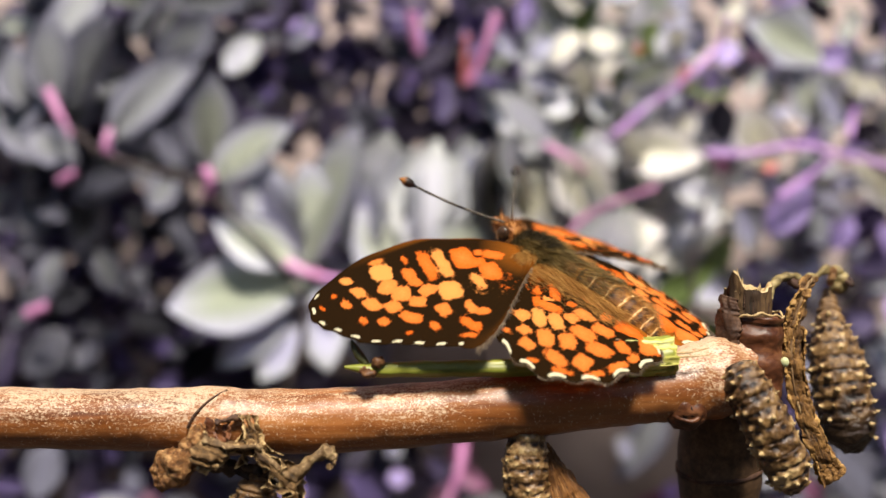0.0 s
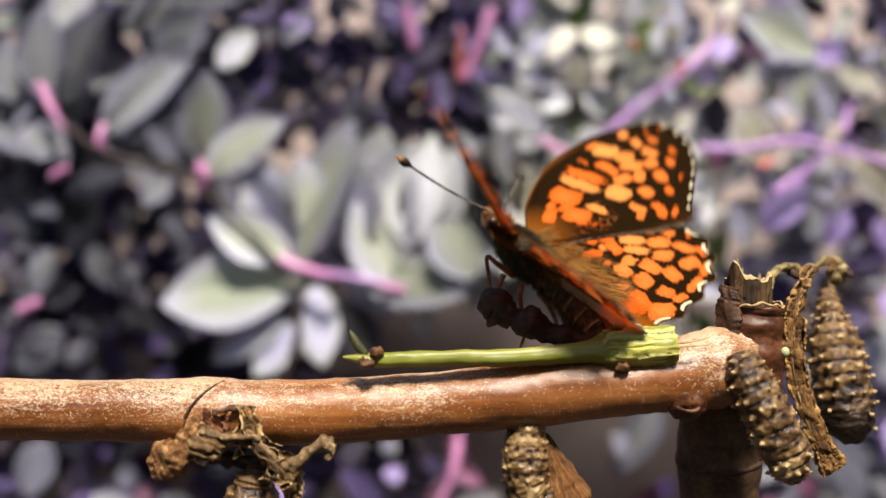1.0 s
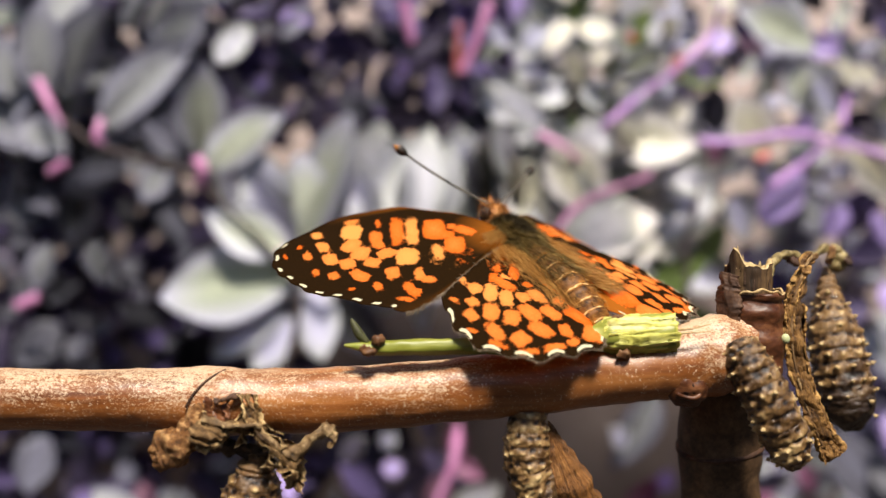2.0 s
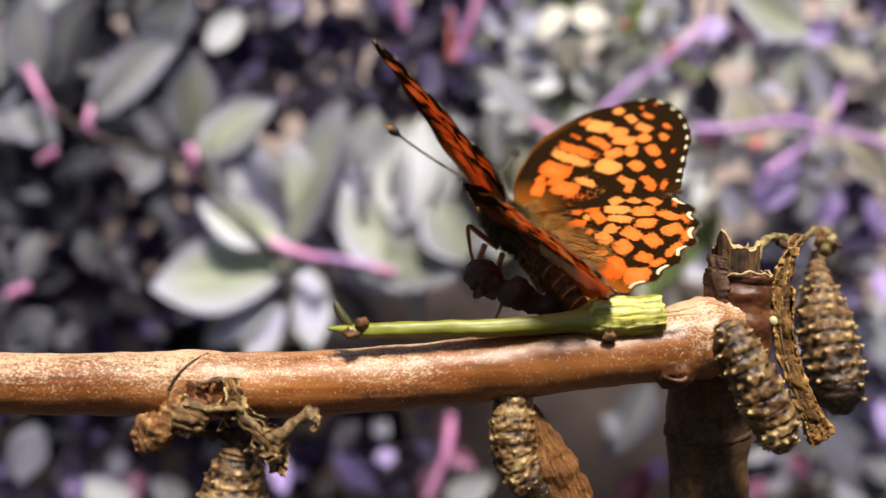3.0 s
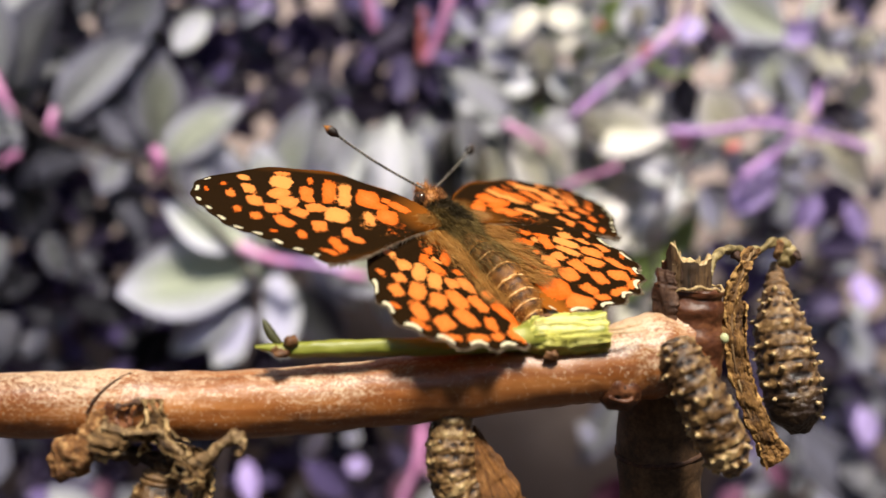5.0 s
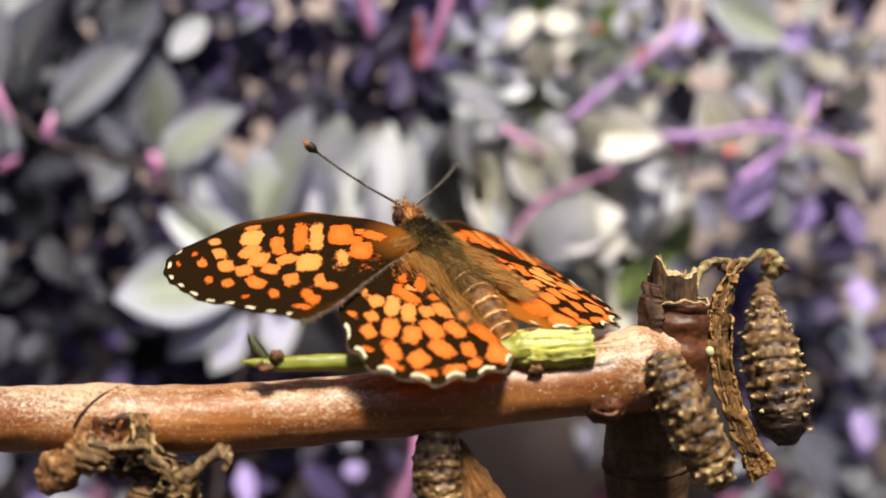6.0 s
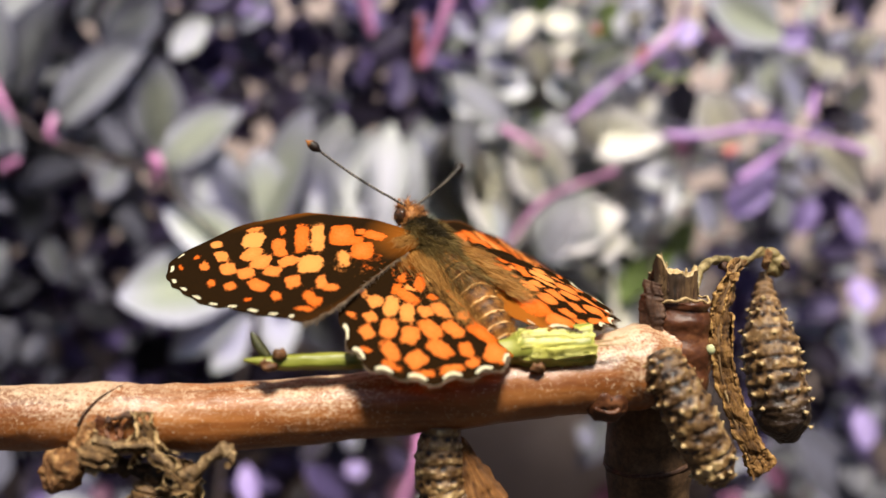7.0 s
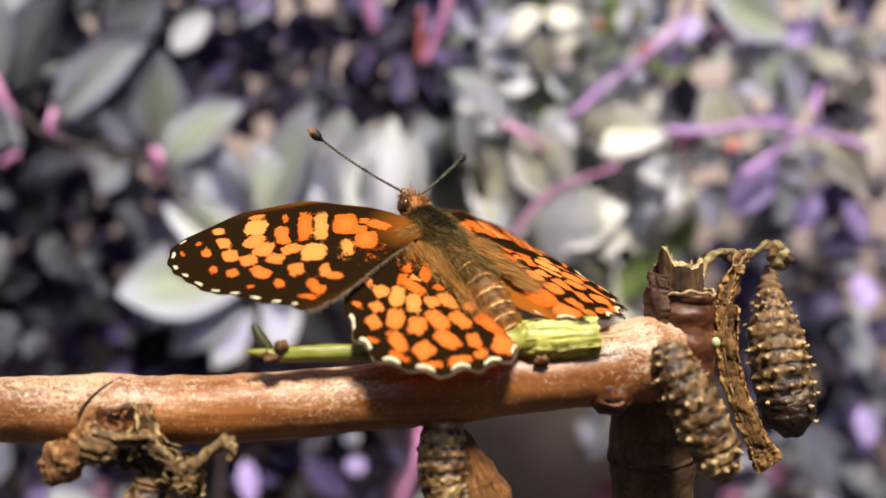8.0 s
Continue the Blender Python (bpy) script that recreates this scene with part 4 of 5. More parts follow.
# wing outlines from the hinge, forwards and outwards
FORE_EDGE = [(0.9, 0.1), (4.6, 2.7), (7.5, 6.4), (8.9, 11.0), (8.6, 16.0), (7.4, 20.2), (6.0, 22.0), (3.9, 22.5), (1.3, 21.9), (-1.7, 20.3), (-4.2, 17.9), (-6.2, 15.9), (-7.8, 14.2), (-7.9, 12.6), (-7.0, 10.2), (-5.0, 6.8), (-2.8, 3.3), (-1.2, 0.3)]
HIND_EDGE = [(0.6, 0.4), (0.6, 4.3), (-1.6, 8.6), (-4.7, 10.7), (-7.4, 12.0), (-10.4, 12.6), (-13.0, 12.1), (-14.9, 10.8), (-16.4, 9.3), (-17.3, 7.4), (-17.8, 5.2), (-18.0, 3.2), (-17.4, 1.6), (-15.8, 0.3), (-11.5, -0.9), (-6.0, -1.1), (-2.2, -0.6)]
# orange patches: forwards, outwards, half length, half width, turn in degrees, paleness
FORE_TIP = [(6.80, 17.24, 0.82, 0.57, 3, 0.8), (4.58, 17.33, 0.84, 0.53, 4, 0.7), (4.04, 19.11, 0.70, 0.41, -6, 0.35), (5.65, 19.45, 0.34, 0.25, -56, 0.05), (5.25, 20.97, 0.34, 0.21, -3, 0), (2.46, 17.37, 1.11, 0.67, -8, 0.6), (1.16, 19.28, 0.53, 0.39, 8, 0.2), (-0.16, 17.98, 0.62, 0.49, 6, 0.3), (7.41, 13.52, 0.82, 0.38, 82, 0.5)]
FORE_MIDDLE = [(5.67, 14.04, 1.48, 1.06, -25, 1), (3.53, 14.86, 1.06, 0.84, -52, 0.6), (1.89, 14.51, 1.20, 0.89, -33, 0.6), (0.87, 16.22, 0.77, 0.72, -7, 0.5), (-1.32, 15.78, 1.11, 0.69, 19, 0.3), (-3.61, 14.93, 0.59, 0.48, 4, 0.2), (-2.81, 17.26, 0.43, 0.24, 47, 0), (5.94, 11.15, 0.72, 0.28, -18, 0.15), (3.63, 12.28, 1.17, 0.65, -15, 0.25), (2.46, 12.46, 0.77, 0.58, -6, 0.25), (0.76, 12.38, 0.93, 0.76, -73, 0.5)]
FORE_HIND = [(-0.04, 14.05, 0.85, 0.68, 50, 0.5), (-2.39, 12.97, 0.91, 0.71, -10, 0.4), (-0.66, 10.77, 1.41, 1.09, -26, 0.9), (-3.66, 10.83, 1.03, 0.52, -15, 0.5), (-4.77, 10.43, 0.72, 0.48, 51, 0.35), (-5.09, 12.47, 1.05, 0.54, 1, 0.15), (-5.91, 12.24, 0.60, 0.58, 45, 0.15), (-6.47, 13.32, 0.81, 0.28, 54, 0.2)]
FORE_BASE = [(3.79, 10.00, 2.41, 0.65, -22, 0.15), (3.18, 8.67, 2.52, 0.64, -20, 0.85), (2.78, 6.45, 1.85, 1.17, -22, 0.1), (1.46, 5.78, 0.99, 0.66, 78, 0.1), (2.69, 4.59, 0.47, 0.46, 72, 0.2), (1.60, 3.63, 1.08, 0.72, 43, 0.15), (-1.03, 7.74, 1.34, 0.51, -19, 0.85), (-0.39, 5.72, 1.63, 1.01, -27, 0.15)]
HIND_INNER = [(-4.29, 8.26, 1.05, 0.36, -7, 0.85), (-6.25, 8.01, 0.72, 0.66, 4, 0.75), (-7.49, 7.17, 1.27, 0.65, -38, 0.9), (-8.87, 6.42, 1.25, 0.63, -27, 0.8), (-9.33, 4.92, 0.77, 0.65, -13, 0.6), (-9.83, 3.66, 1.11, 0.71, 3, 0.6), (-11.22, 2.31, 0.59, 0.52, 15, 0.6), (-7.64, 9.27, 0.79, 0.54, -6, 0.55), (-6.53, 10.47, 0.54, 0.33, 36, 0.3)]
HIND_MIDDLE = [(-9.01, 10.38, 0.88, 0.59, 0, 0.45), (-9.61, 8.66, 1.05, 0.78, -41, 0.45), (-11.24, 7.61, 1.01, 0.77, -40, 0.4), (-11.44, 5.72, 1.24, 0.74, -3, 0.35), (-12.25, 3.98, 1.08, 0.81, 8, 0.35), (-11.79, 9.83, 1.28, 0.64, -7, 0.35), (-13.73, 8.51, 0.95, 0.81, -76, 0.35), (-13.65, 6.31, 1.20, 0.77, 14, 0.3), (-14.72, 4.32, 0.86, 0.63, -23, 0.25), (-13.72, 2.03, 1.49, 0.76, 15, 0.1), (-16.09, 2.33, 1.25, 0.94, -44, 0.3)]
HIND_EDGE_ROW = [(-10.73, 11.46, 0.46, 0.25, 33, 0.2), (-13.26, 10.48, 0.92, 0.30, 21, 0.2), (-15.29, 8.85, 0.96, 0.39, 66, 0.25), (-16.05, 6.66, 1.11, 0.46, 78, 0.3), (-16.16, 4.64, 0.72, 0.47, -75, 0.3)]
HIND_BASE = [(-4.74, 4.43, 0.59, 0.41, -23, 0.1), (-6.01, 3.36, 1.11, 0.55, -43, 0.1), (-6.23, 4.47, 0.58, 0.33, 22, 0.8), (-6.95, 5.30, 1.22, 0.59, 12, 0.2), (-5.76, 5.67, 0.68, 0.43, -37, 0.1), (-8.04, 3.38, 0.55, 0.37, 5, 0.1)]
HIND_BASE += [(-9.0, 1.2, 1.5, 0.7, 0, 0.1), (-12.4, 1.2, 2.0, 0.6, 0, 0.15)]


def wing(name, side, parent, edge_points, patches, hairy):
    """A wing, thin and slightly ribbed, with its own underside. side: 1 left, -1 right."""
    hinge = HINGE[name]
    edge = spline(edge_points, 240)
    steps = 64
    base = np.array([hinge.x + 0.1, 0.0])
    span = np.cumsum([0, *np.linalg.norm(np.diff(edge, axis=0), axis=1)])
    span /= span[-1]
    outer = (0.4, 0.715) if name == "forewing" else (0.3, 0.735)
    marks = 9.5 if name == "forewing" else 7.5

    # all places of the wing at once: rows from the root to the edge
    along = (span - outer[0]) / (outer[1] - outer[0])
    rim = (along > 0) & (along < 1)
    notch = 0.5 - 0.5 * np.cos(2 * math.pi * along * marks)
    reach = 1 - (0.034 if name == "hindwing" else 0.008) * notch * rim
    f = np.linspace(0, 1, steps + 1)[None, :] * reach[:, None]
    p = base + (edge - base)[:, None, :] * f[:, :, None]
    radius = np.linalg.norm(edge - base, axis=1)[:, None]
    best, pale, below = np.full(f.shape, -9.0), np.zeros(f.shape), np.zeros(f.shape)
    for a, b, hl, hw, turn, tone in patches:
        r = np.array([math.cos(radians(turn)), math.sin(radians(turn))])
        d = p - (a, b)
        u, v = d @ r, d[..., 1] * r[0] - d[..., 0] * r[1]
        q = 0.47 + (1 - ((abs(u) / hl) ** 3.6 + (abs(v) / hw) ** 3.6) ** (1 / 3.6)) * min(hl, hw)
        # beneath, the cells run in bands of cream and red; the forewing is orange, paler to its tip
        far = math.hypot(a - base[0], b)
        band = 0.5 + 0.55 * math.cos((far - 7.0) / 4.6 * 2 * math.pi) if name == "hindwing" else 0.06 + 0.4 * max(0, far - 15) / 7
        below = np.where(q > best, band, below)
        best, pale = np.maximum(best, q), np.where(q > best, tone, pale)
    # marbled root: flecks of orange in the dark
    mu, mv, ml, mw = (-1.9, 6.8, 2.9, 3.2) if name == "forewing" else (-5.2, 3.6, 3.0, 2.2)
    best = np.maximum(best, 0.4 - 0.4 * np.maximum(0, ((p[..., 0] - mu) / ml) ** 2 + ((p[..., 1] - mv) / mw) ** 2 - 0.5))
    angle = np.arctan2(edge[:, 1] - base[1], edge[:, 0] - base[0])[:, None]
    ripple = 0.1 * np.sin(angle * 26) * f + 0.5 * np.sin(math.pi * f) * (0.5 if name == "forewing" else 0.35)
    # the wing bows down towards its outer edge
    ripple = ripple - (0.0048 * np.maximum(0, p[..., 1] - 6) ** 2 if name == "forewing" else 0.012 * np.maximum(0, p[..., 1] - 3) ** 2)
    if name == "hindwing":  # its front margin dips under the forewing
        front = np.interp(p[..., 1], (0.4, 4.5, 8.6, 10.5), (-1.6, -2.8, -4.4, -4.4))
        ripple = ripple - 0.4 * np.clip((p[..., 0] - front + 0.3) / 1.2, 0, 1)
        # its inner field folds down along the abdomen
        ripple = ripple - 1.1 * np.clip((1.9 - p[..., 1]) / 2.4, 0, 1) ** 1.5 * np.clip((-p[..., 0] - 3.5) / 3, 0, 1)
    warm = np.clip(1.25 - np.linalg.norm(p - base, axis=2) / hairy, 0, 1)
    if name == "forewing":
        warm = np.maximum(warm * 0.8, 0.65 * np.clip(1.5 - 4.5 * span[:, None], 0, 1) * np.clip((f - 0.86) * 12, 0, 1))
        warm = np.maximum(warm, 0.14 * np.clip((span[:, None] - 0.7) * 12, 0, 1) * np.clip((f - 0.82) * 7, 0, 1))
    else:
        warm = np.maximum(warm, np.clip(1.6 - p[..., 1] / 1.1, 0, 1) * np.clip((-p[..., 0] - 3) / 3, 0, 1))
    depth = (reach[:, None] - f) * radius
    fringe = np.where(rim[:, None], 0.5 + np.minimum(np.minimum(0.52 - depth, (depth - 0.12) * 3), (notch[:, None] - (0.62 if name == "forewing" else 0.42)) * 1.1), 0.0)

    cells = best + (0.16 if name == "forewing" else 0.13)
    if name == "forewing":  # its root is plain orange beneath
        cells = np.maximum(cells, 0.9 - 0.3 * np.maximum(0, np.linalg.norm(p - base, axis=2) - 7.5))

    def surface(label_name, lift, material, owner, label, flip):
        count = len(edge)
        verts = np.stack([p[..., 0] - hinge.x, p[..., 1] * side, ripple + lift], -1).reshape(-1, 3) * MM
        k = (np.arange(count - 1)[:, None] * (steps + 1) + np.arange(steps)[None, :]).ravel()
        quads = np.stack([k, k + 1, k + steps + 2, k + steps + 1], 1)
        if (side > 0) != flip:
            quads = quads[:, ::-1]
        me = bpy.data.meshes.new(label_name)
        me.from_pydata(verts.tolist(), [], quads.tolist())
        for key, values in (("spot", cells if flip else best), ("pale", below if flip else pale), ("warm", warm), ("fringe", fringe)):
            me.attributes.new(key, "FLOAT", "POINT").data.foreach_set("value", values.astype(np.float32).ravel())
        me.materials.append(material)
        me.shade_smooth()
        ob = new(label_name, me)
        ob.parent = owner
        return tagged(ob, label)

    top = surface(name, 0.03, WING_TOP, parent, "orange and black chequered %s with white edge marks" % name, False)
    surface("underside", -0.03, WING_UNDER, top, "cream, red and black chequered underside", True)
    top.location = Vector((hinge.x, hinge.y * side, hinge.z)) * MM
    bm, rng = bmesh.new(), np.random.default_rng(17)
    roots = []
    for i in rng.integers(int(240 * (0.72 if name == "forewing" else 0.28)), int(240 * (0.97 if name == "forewing" else 0.76)), 620):
        q = edge[int(i)] * reach[int(i)] + base * (1 - reach[int(i)])
        out = (edge[int(i)] - base) / np.linalg.norm(edge[int(i)] - base)
        roots.append((Vector((q[0] - hinge.x - out[0] * 0.1, (q[1] - out[1] * 0.1) * side, float(ripple[int(i), -1]) + 0.02)), Vector((out[0], out[1] * side, 0))))
    fur(bm, roots, 0.75 if name == "forewing" else 0.42, 0.028, Vector((-0.3, 0, -0.05)), rng, 0.3)
    part("edge_hairs", bm, FRINGE, top, "fine grey-brown edge hairs", None, False)
    return top


def butterfly():
    thing = empty_thing("butterfly", place(7.3, 97.9, -0.6), "orange and black chequered butterfly basking on a green twig", "butterfly")
    thing.matrix_basis = Matrix.Translation(place(7.3, 97.9, -0.6)) @ REST @ Matrix.Scale(1.056, 4)
    rng = np.random.default_rng(11)
    # thorax with its fur
    bm = bmesh.new()
    ball(bm, (-0.4, 0, -0.3), (3.4, 1.75, 1.75), None, 28, 18)
    roots = skin_points(bm, 9000, rng)
    thorax = part("thorax", bm, FUR_DARK, thing)
    bm = bmesh.new()
    fur(bm, [r for r in roots if abs(r[0].y) < 1.1], 0.95, 0.02, Vector((-1.0, 0, 0)), rng)
    part("thorax_fur", bm, FUR_DARK, thorax, "olive-black fur", None, False)
    bm = bmesh.new()
    fur(bm, [r for r in roots if abs(r[0].y) >= 0.8], 1.6, 0.02, Vector((-1.5, 0, 0.15)), rng)
    part("side_fur", bm, FUR_OLIVE, thorax, "golden-olive fur", None, False)
    # abdomen: eight segments, each with a pale hind edge
    bm = bmesh.new()
    ring = bm.verts.layers.float.new("ring")
    path = spline([(-2.4, 0, -0.3), (-6, 0, 0.1), (-10, 0, 0.1), (-13.2, 0, -0.3), (-15.4, 0, -0.5)], 200)
    rr = spline([(1.35,), (1.5,), (1.75,), (1.8,), (1.5,), (0.4,)], 200)[:, 0]
    tube(bm, [Vector(p) for p in path], rr, 60, lambda s, w: 1 + 0.05 * math.sin(2 * math.pi * s * 9), True, ring)
    for v in bm.verts:
        s = v[ring] * 9
        wobble = 0.09 * noise.noise(v.co / 0.5)
        v[ring] = 0.8 + wobble * 2 if 0.8 + wobble < s % 1 < 0.9 + wobble and 2 < s < 8.6 else 0.08 + 0.42 * (s % 1) + 0.35 * noise.noise(v.co / 0.6)
    belly = skin_points(bm, 5000, rng, lambda p: p.x > -15)
    abdomen = part("abdomen", bm, ABDOMEN, thing, "brown abdomen with fine pale rings")
    bm = bmesh.new()
    fur(bm, belly[:3600], 0.6, 0.018, Vector((-1.6, 0, 0)), rng, 0.3)
    part("abdomen_fur", bm, FUR_GOLD, abdomen, "short golden hairs", None, False)
    bm = bmesh.new()
    fur(bm, [r for r in belly if r[0].z < -0.3], 0.9, 0.03, Vector((-0.8, 0, -0.3)), rng, 0.4)
    part("belly_fur", bm, FUR_DARK, abdomen, "grey belly hairs", None, False)
    bm = bmesh.new()
    back_fur = [r for r in belly if r[0].x > -8.5 and r[0].z > -0.2] + [r for r in roots if r[0].x < -1.4 and r[0].z > -0.4]
    fur(bm, back_fur, 1.9, 0.019, Vector((-2.4, 0, 0.1)), rng, 0.32)
    part("back_fur", bm, FUR_OLIVE, abdomen, "long olive-gold fur over the abdomen's base", None, False)
    # head
    bm = bmesh.new()
    ball(bm, (3.5, 0, 0.0), (1.15, 1.25, 1.15), None, 20, 14)
    scalp = skin_points(bm, 700, rng)
    head = part("head", bm, HEAD, thing)
    bm = bmesh.new()
    fur(bm, scalp, 0.75, 0.035, Vector((0.5, 0, 0.3)), rng, 0.4)
    part("head_fur", bm, HEAD, head, "rust-coloured hairs", None, False)
    for side in (1, -1):
        bm = bmesh.new()
        ball(bm, (3.8, 1.0 * side, 0.1), (0.8, 0.68, 0.85), None, 18, 12)
        part("eye", bm, EYE_MAT, head, "dark glossy eye")
        bm = bmesh.new()
        tube(bm, [Vector(p) for p in spline([(4.2, 0.35 * side, -0.4), (5.0, 0.45 * side, 0.1), (5.7, 0.5 * side, 0.9)], 16)], spline([(0.3,), (0.38,), (0.06,)], 16)[:, 0], 9)
        fuzz = skin_points(bm, 140, rng)
        fur(bm, fuzz, 0.5, 0.03, Vector((0.6, 0, 0.4)), rng, 0.3)
        part("palp", bm, HEAD, head, "upturned rusty palp")
    for side, name in ((1, "forewing"), (-1, "forewing"), (1, "hindwing"), (-1, "hindwing")):
        fore = name == "forewing"
        WINGS.append(wing(name, side, thing, FORE_EDGE if fore else HIND_EDGE, FORE_TIP + FORE_MIDDLE + FORE_HIND + FORE_BASE if fore else HIND_INNER + HIND_MIDDLE + HIND_EDGE_ROW + HIND_BASE, 4.2 if fore else 3.6))
        # long hairs over the wing root
        bm = bmesh.new()
        roots = []
        for k in range(900 if fore else 3000):
            a, b = (rng.uniform(-1.0, 0.6), rng.uniform(0, 1.8)) if fore else (rng.uniform(-11.5, -1.5), abs(rng.normal()) * 1.3)
            roots.append((Vector((a - HINGE[name].x, b * side, 0.1)), Vector((0, 0, 1))))
        fur(bm, roots, 1.5 if fore else 2.1, 0.017, Vector((-0.9, 1.2 * side, -0.55)) if fore else Vector((-2.2, 0.7 * side, -0.5)), rng, 0.3)
        part("root_fur", bm, FUR_GOLD, WINGS[-1], "long golden hairs at the wing root", None, False)
    # antennae: ringed shaft and dark club, drawn from their root
    for side, way, length in ((1, Vector((0.741, 0.635, 0.219)), 11.4), (-1, Vector((0.608, -0.793, -0.027)), 12.4)):
        bm = bmesh.new()
        ring = bm.verts.layers.float.new("ring")
        way = way.normalized()
        sag = Vector((0, 0, -0.35))
        pts = [way * length * s + sag * math.sin(math.pi * s) for s in np.linspace(0, 1, 90)]
        tube(bm, pts[:84], [0.125] * 84, 8, None, True, ring)
        for v in bm.verts:
            v[ring] = 0.62 if (v[ring] * 27) % 1 > 0.7 else 0.42
        root = Vector((4.4, 0.3 * side if side > 0 else -0.75, 0.85))
        shaft = part("antenna", bm, ANTENNA, thing, "thin black and white ringed antenna")
        shaft.location = root * MM
        bm = bmesh.new()
        ring = bm.verts.layers.float.new("ring")
        tube(bm, [way * length * s + sag * math.sin(math.pi * s) for s in np.linspace(0.87, 1.0, 18)] + [way * length * 1.03], [0.14, 0.16, 0.2, 0.26, 0.32, 0.38, 0.42, 0.45, 0.46, 0.47, 0.47, 0.47, 0.46, 0.44, 0.41, 0.37, 0.3, 0.21, 0.05], 12, None, True, ring)
        part("club", bm, CLUB, shaft, "dark club with an orange tip")
        FEELERS.append(shaft)
    # legs down to the husk and the twig
    back = REST.inverted().to_3x3()
    body = lambda p, knee: back @ ((Vector(p) - Vector((7.3, 97.9, -0.6))) if knee else (Vector(p) * 1.025 - Vector((8.6, 102.8, -0.8)))) / 1.056
    for k, pts in enumerate(([(6.6, 96.6, -3.6), (4.6, 95.4, -2.4), (3.3, 94.9, -1.7), (3.7, 94.7, -4.0), (4.2, 94.6, -5.6)],
                [(8.0, 96.0, -4.2), (7.7, 95.2, -5.2), (7.9, 94.6, -6.6), (8.3, 93.6, -8.0), (7.6, 92.6, -10.2)],
                [(6.3, 97.2, -3.4), (5.9, 97.0, -4.6), (5.6, 96.6, -5.4), (5.2, 95.8, -6.3)],
                [(11.0, 95.0, -5.6), (11.6, 94.2, -6.4), (12.4, 93.2, -7.6), (12.0, 92.0, -9.6)],
                [(10.0, 97.0, -5.0), (11.4, 97.6, -6.4), (12.2, 96.8, -8.2), (11.6, 95.8, -9.4)])):
        bm = bmesh.new()
        tube(bm, [body(p, k == 0) for p in spline(pts, 36)], np.linspace(0.3, 0.14, 36), 8)
        part("leg", bm, LEG, thing, "slender reddish-brown leg")
    return thing


WINGS, FEELERS = [], []
BUTTERFLY = butterfly()


# ---- the shrub behind ----
def leaf_mesh(name, material, fold, bend, seed):
    """A leaf of unit length along x: broad towards the tip, folded at the rib, bent back."""
    bm = bmesh.new()
    rib, side = bm.verts.layers.float.new("rib"), bm.verts.layers.float.new("side")
    cols, rows = 18, 6
    rng = np.random.default_rng(seed)
    wob = rng.uniform(-1, 1, 3)
    grid = []
    for i in range(cols + 1):
        s = i / cols
        half = 0.5 * (math.sin(math.pi * s ** 0.72) ** 0.85) * (0.55 + 0.55 * s) if 0 < s < 1 else 0.012
        row = []
        for j in range(-rows, rows + 1):
            f = j / rows
            z = fold * abs(f) * half - bend * s * s + 0.03 * math.sin(6 * s + wob[0] * 3 + f * 2) * abs(f)
            v = bm.verts.new((s, f * half * (1 + 0.06 * wob[1] * f), z))
            v[rib], v[side] = 1 - min(1, abs(f) * 4), max(abs(f), 2 * s - 1)
            row.append(v)
        grid.append(row)
    for r0, r1 in zip(grid, grid[1:]):
        for j in range(2 * rows):
            bm.faces.new((r0[j], r1[j], r1[j + 1], r0[j + 1]))
    bmesh.ops.solidify(bm, geom=bm.faces[:], thickness=0.02)
    me = bpy.data.meshes.new(name)
    bm.normal_update()
    bm.to_mesh(me)
    bm.free()
    me.materials.append(material)
    me.shade_smooth()
    return me


TONES = {"g": LEAF_GREY, "p": LEAF_PALE, "l": LEAF_LILAC, "c": LEAF_CREAM, "w": LEAF_WHITE_HAZE, "n": LEAF_GREEN, "d": LEAF_SHADE, "s": LEAF_DIM, "v": LEAF_VIOLET, "k": LEAF_PINK}
LEAVES = {k: [leaf_mesh("leaf", m, 0.1 + 0.1 * i, 0.05 + 0.05 * i, i) for i in range(3)] for k, m in TONES.items()}
rng_leaf = np.random.default_rng(21)


def add_leaf(parent, origin, base, tip, width, tone, facing=None, kind=0):
    """One leaf of a shrub from base to tip (millimetres), its face turned to facing."""
    base, tip = Vector(base), Vector(tip)
    x = tip - base
    length = x.length
    x.normalize()
    face = Vector(facing) if facing is not None else Vector((rng_leaf.normal() * 0.35, -1, 0.35 + rng_leaf.normal() * 0.35))
    y = face.cross(x).normalized()
    z = x.cross(y)
    ob = new("leaf", LEAVES[tone][kind])
    m = Matrix((x, y, z)).transposed().to_4x4()
    ob.matrix_basis = Matrix.Translation((base - origin) * MM) @ m @ Matrix.Diagonal((length * MM, width * MM * 1.4, length * MM, 1))
    ob.parent = parent
    return ob


def flat(x, y, depth):
    """A place at a given depth, from its bearing: thousandths right and up of straight ahead."""
    return Vector((x * depth / 1000, depth, y * depth / 1000))


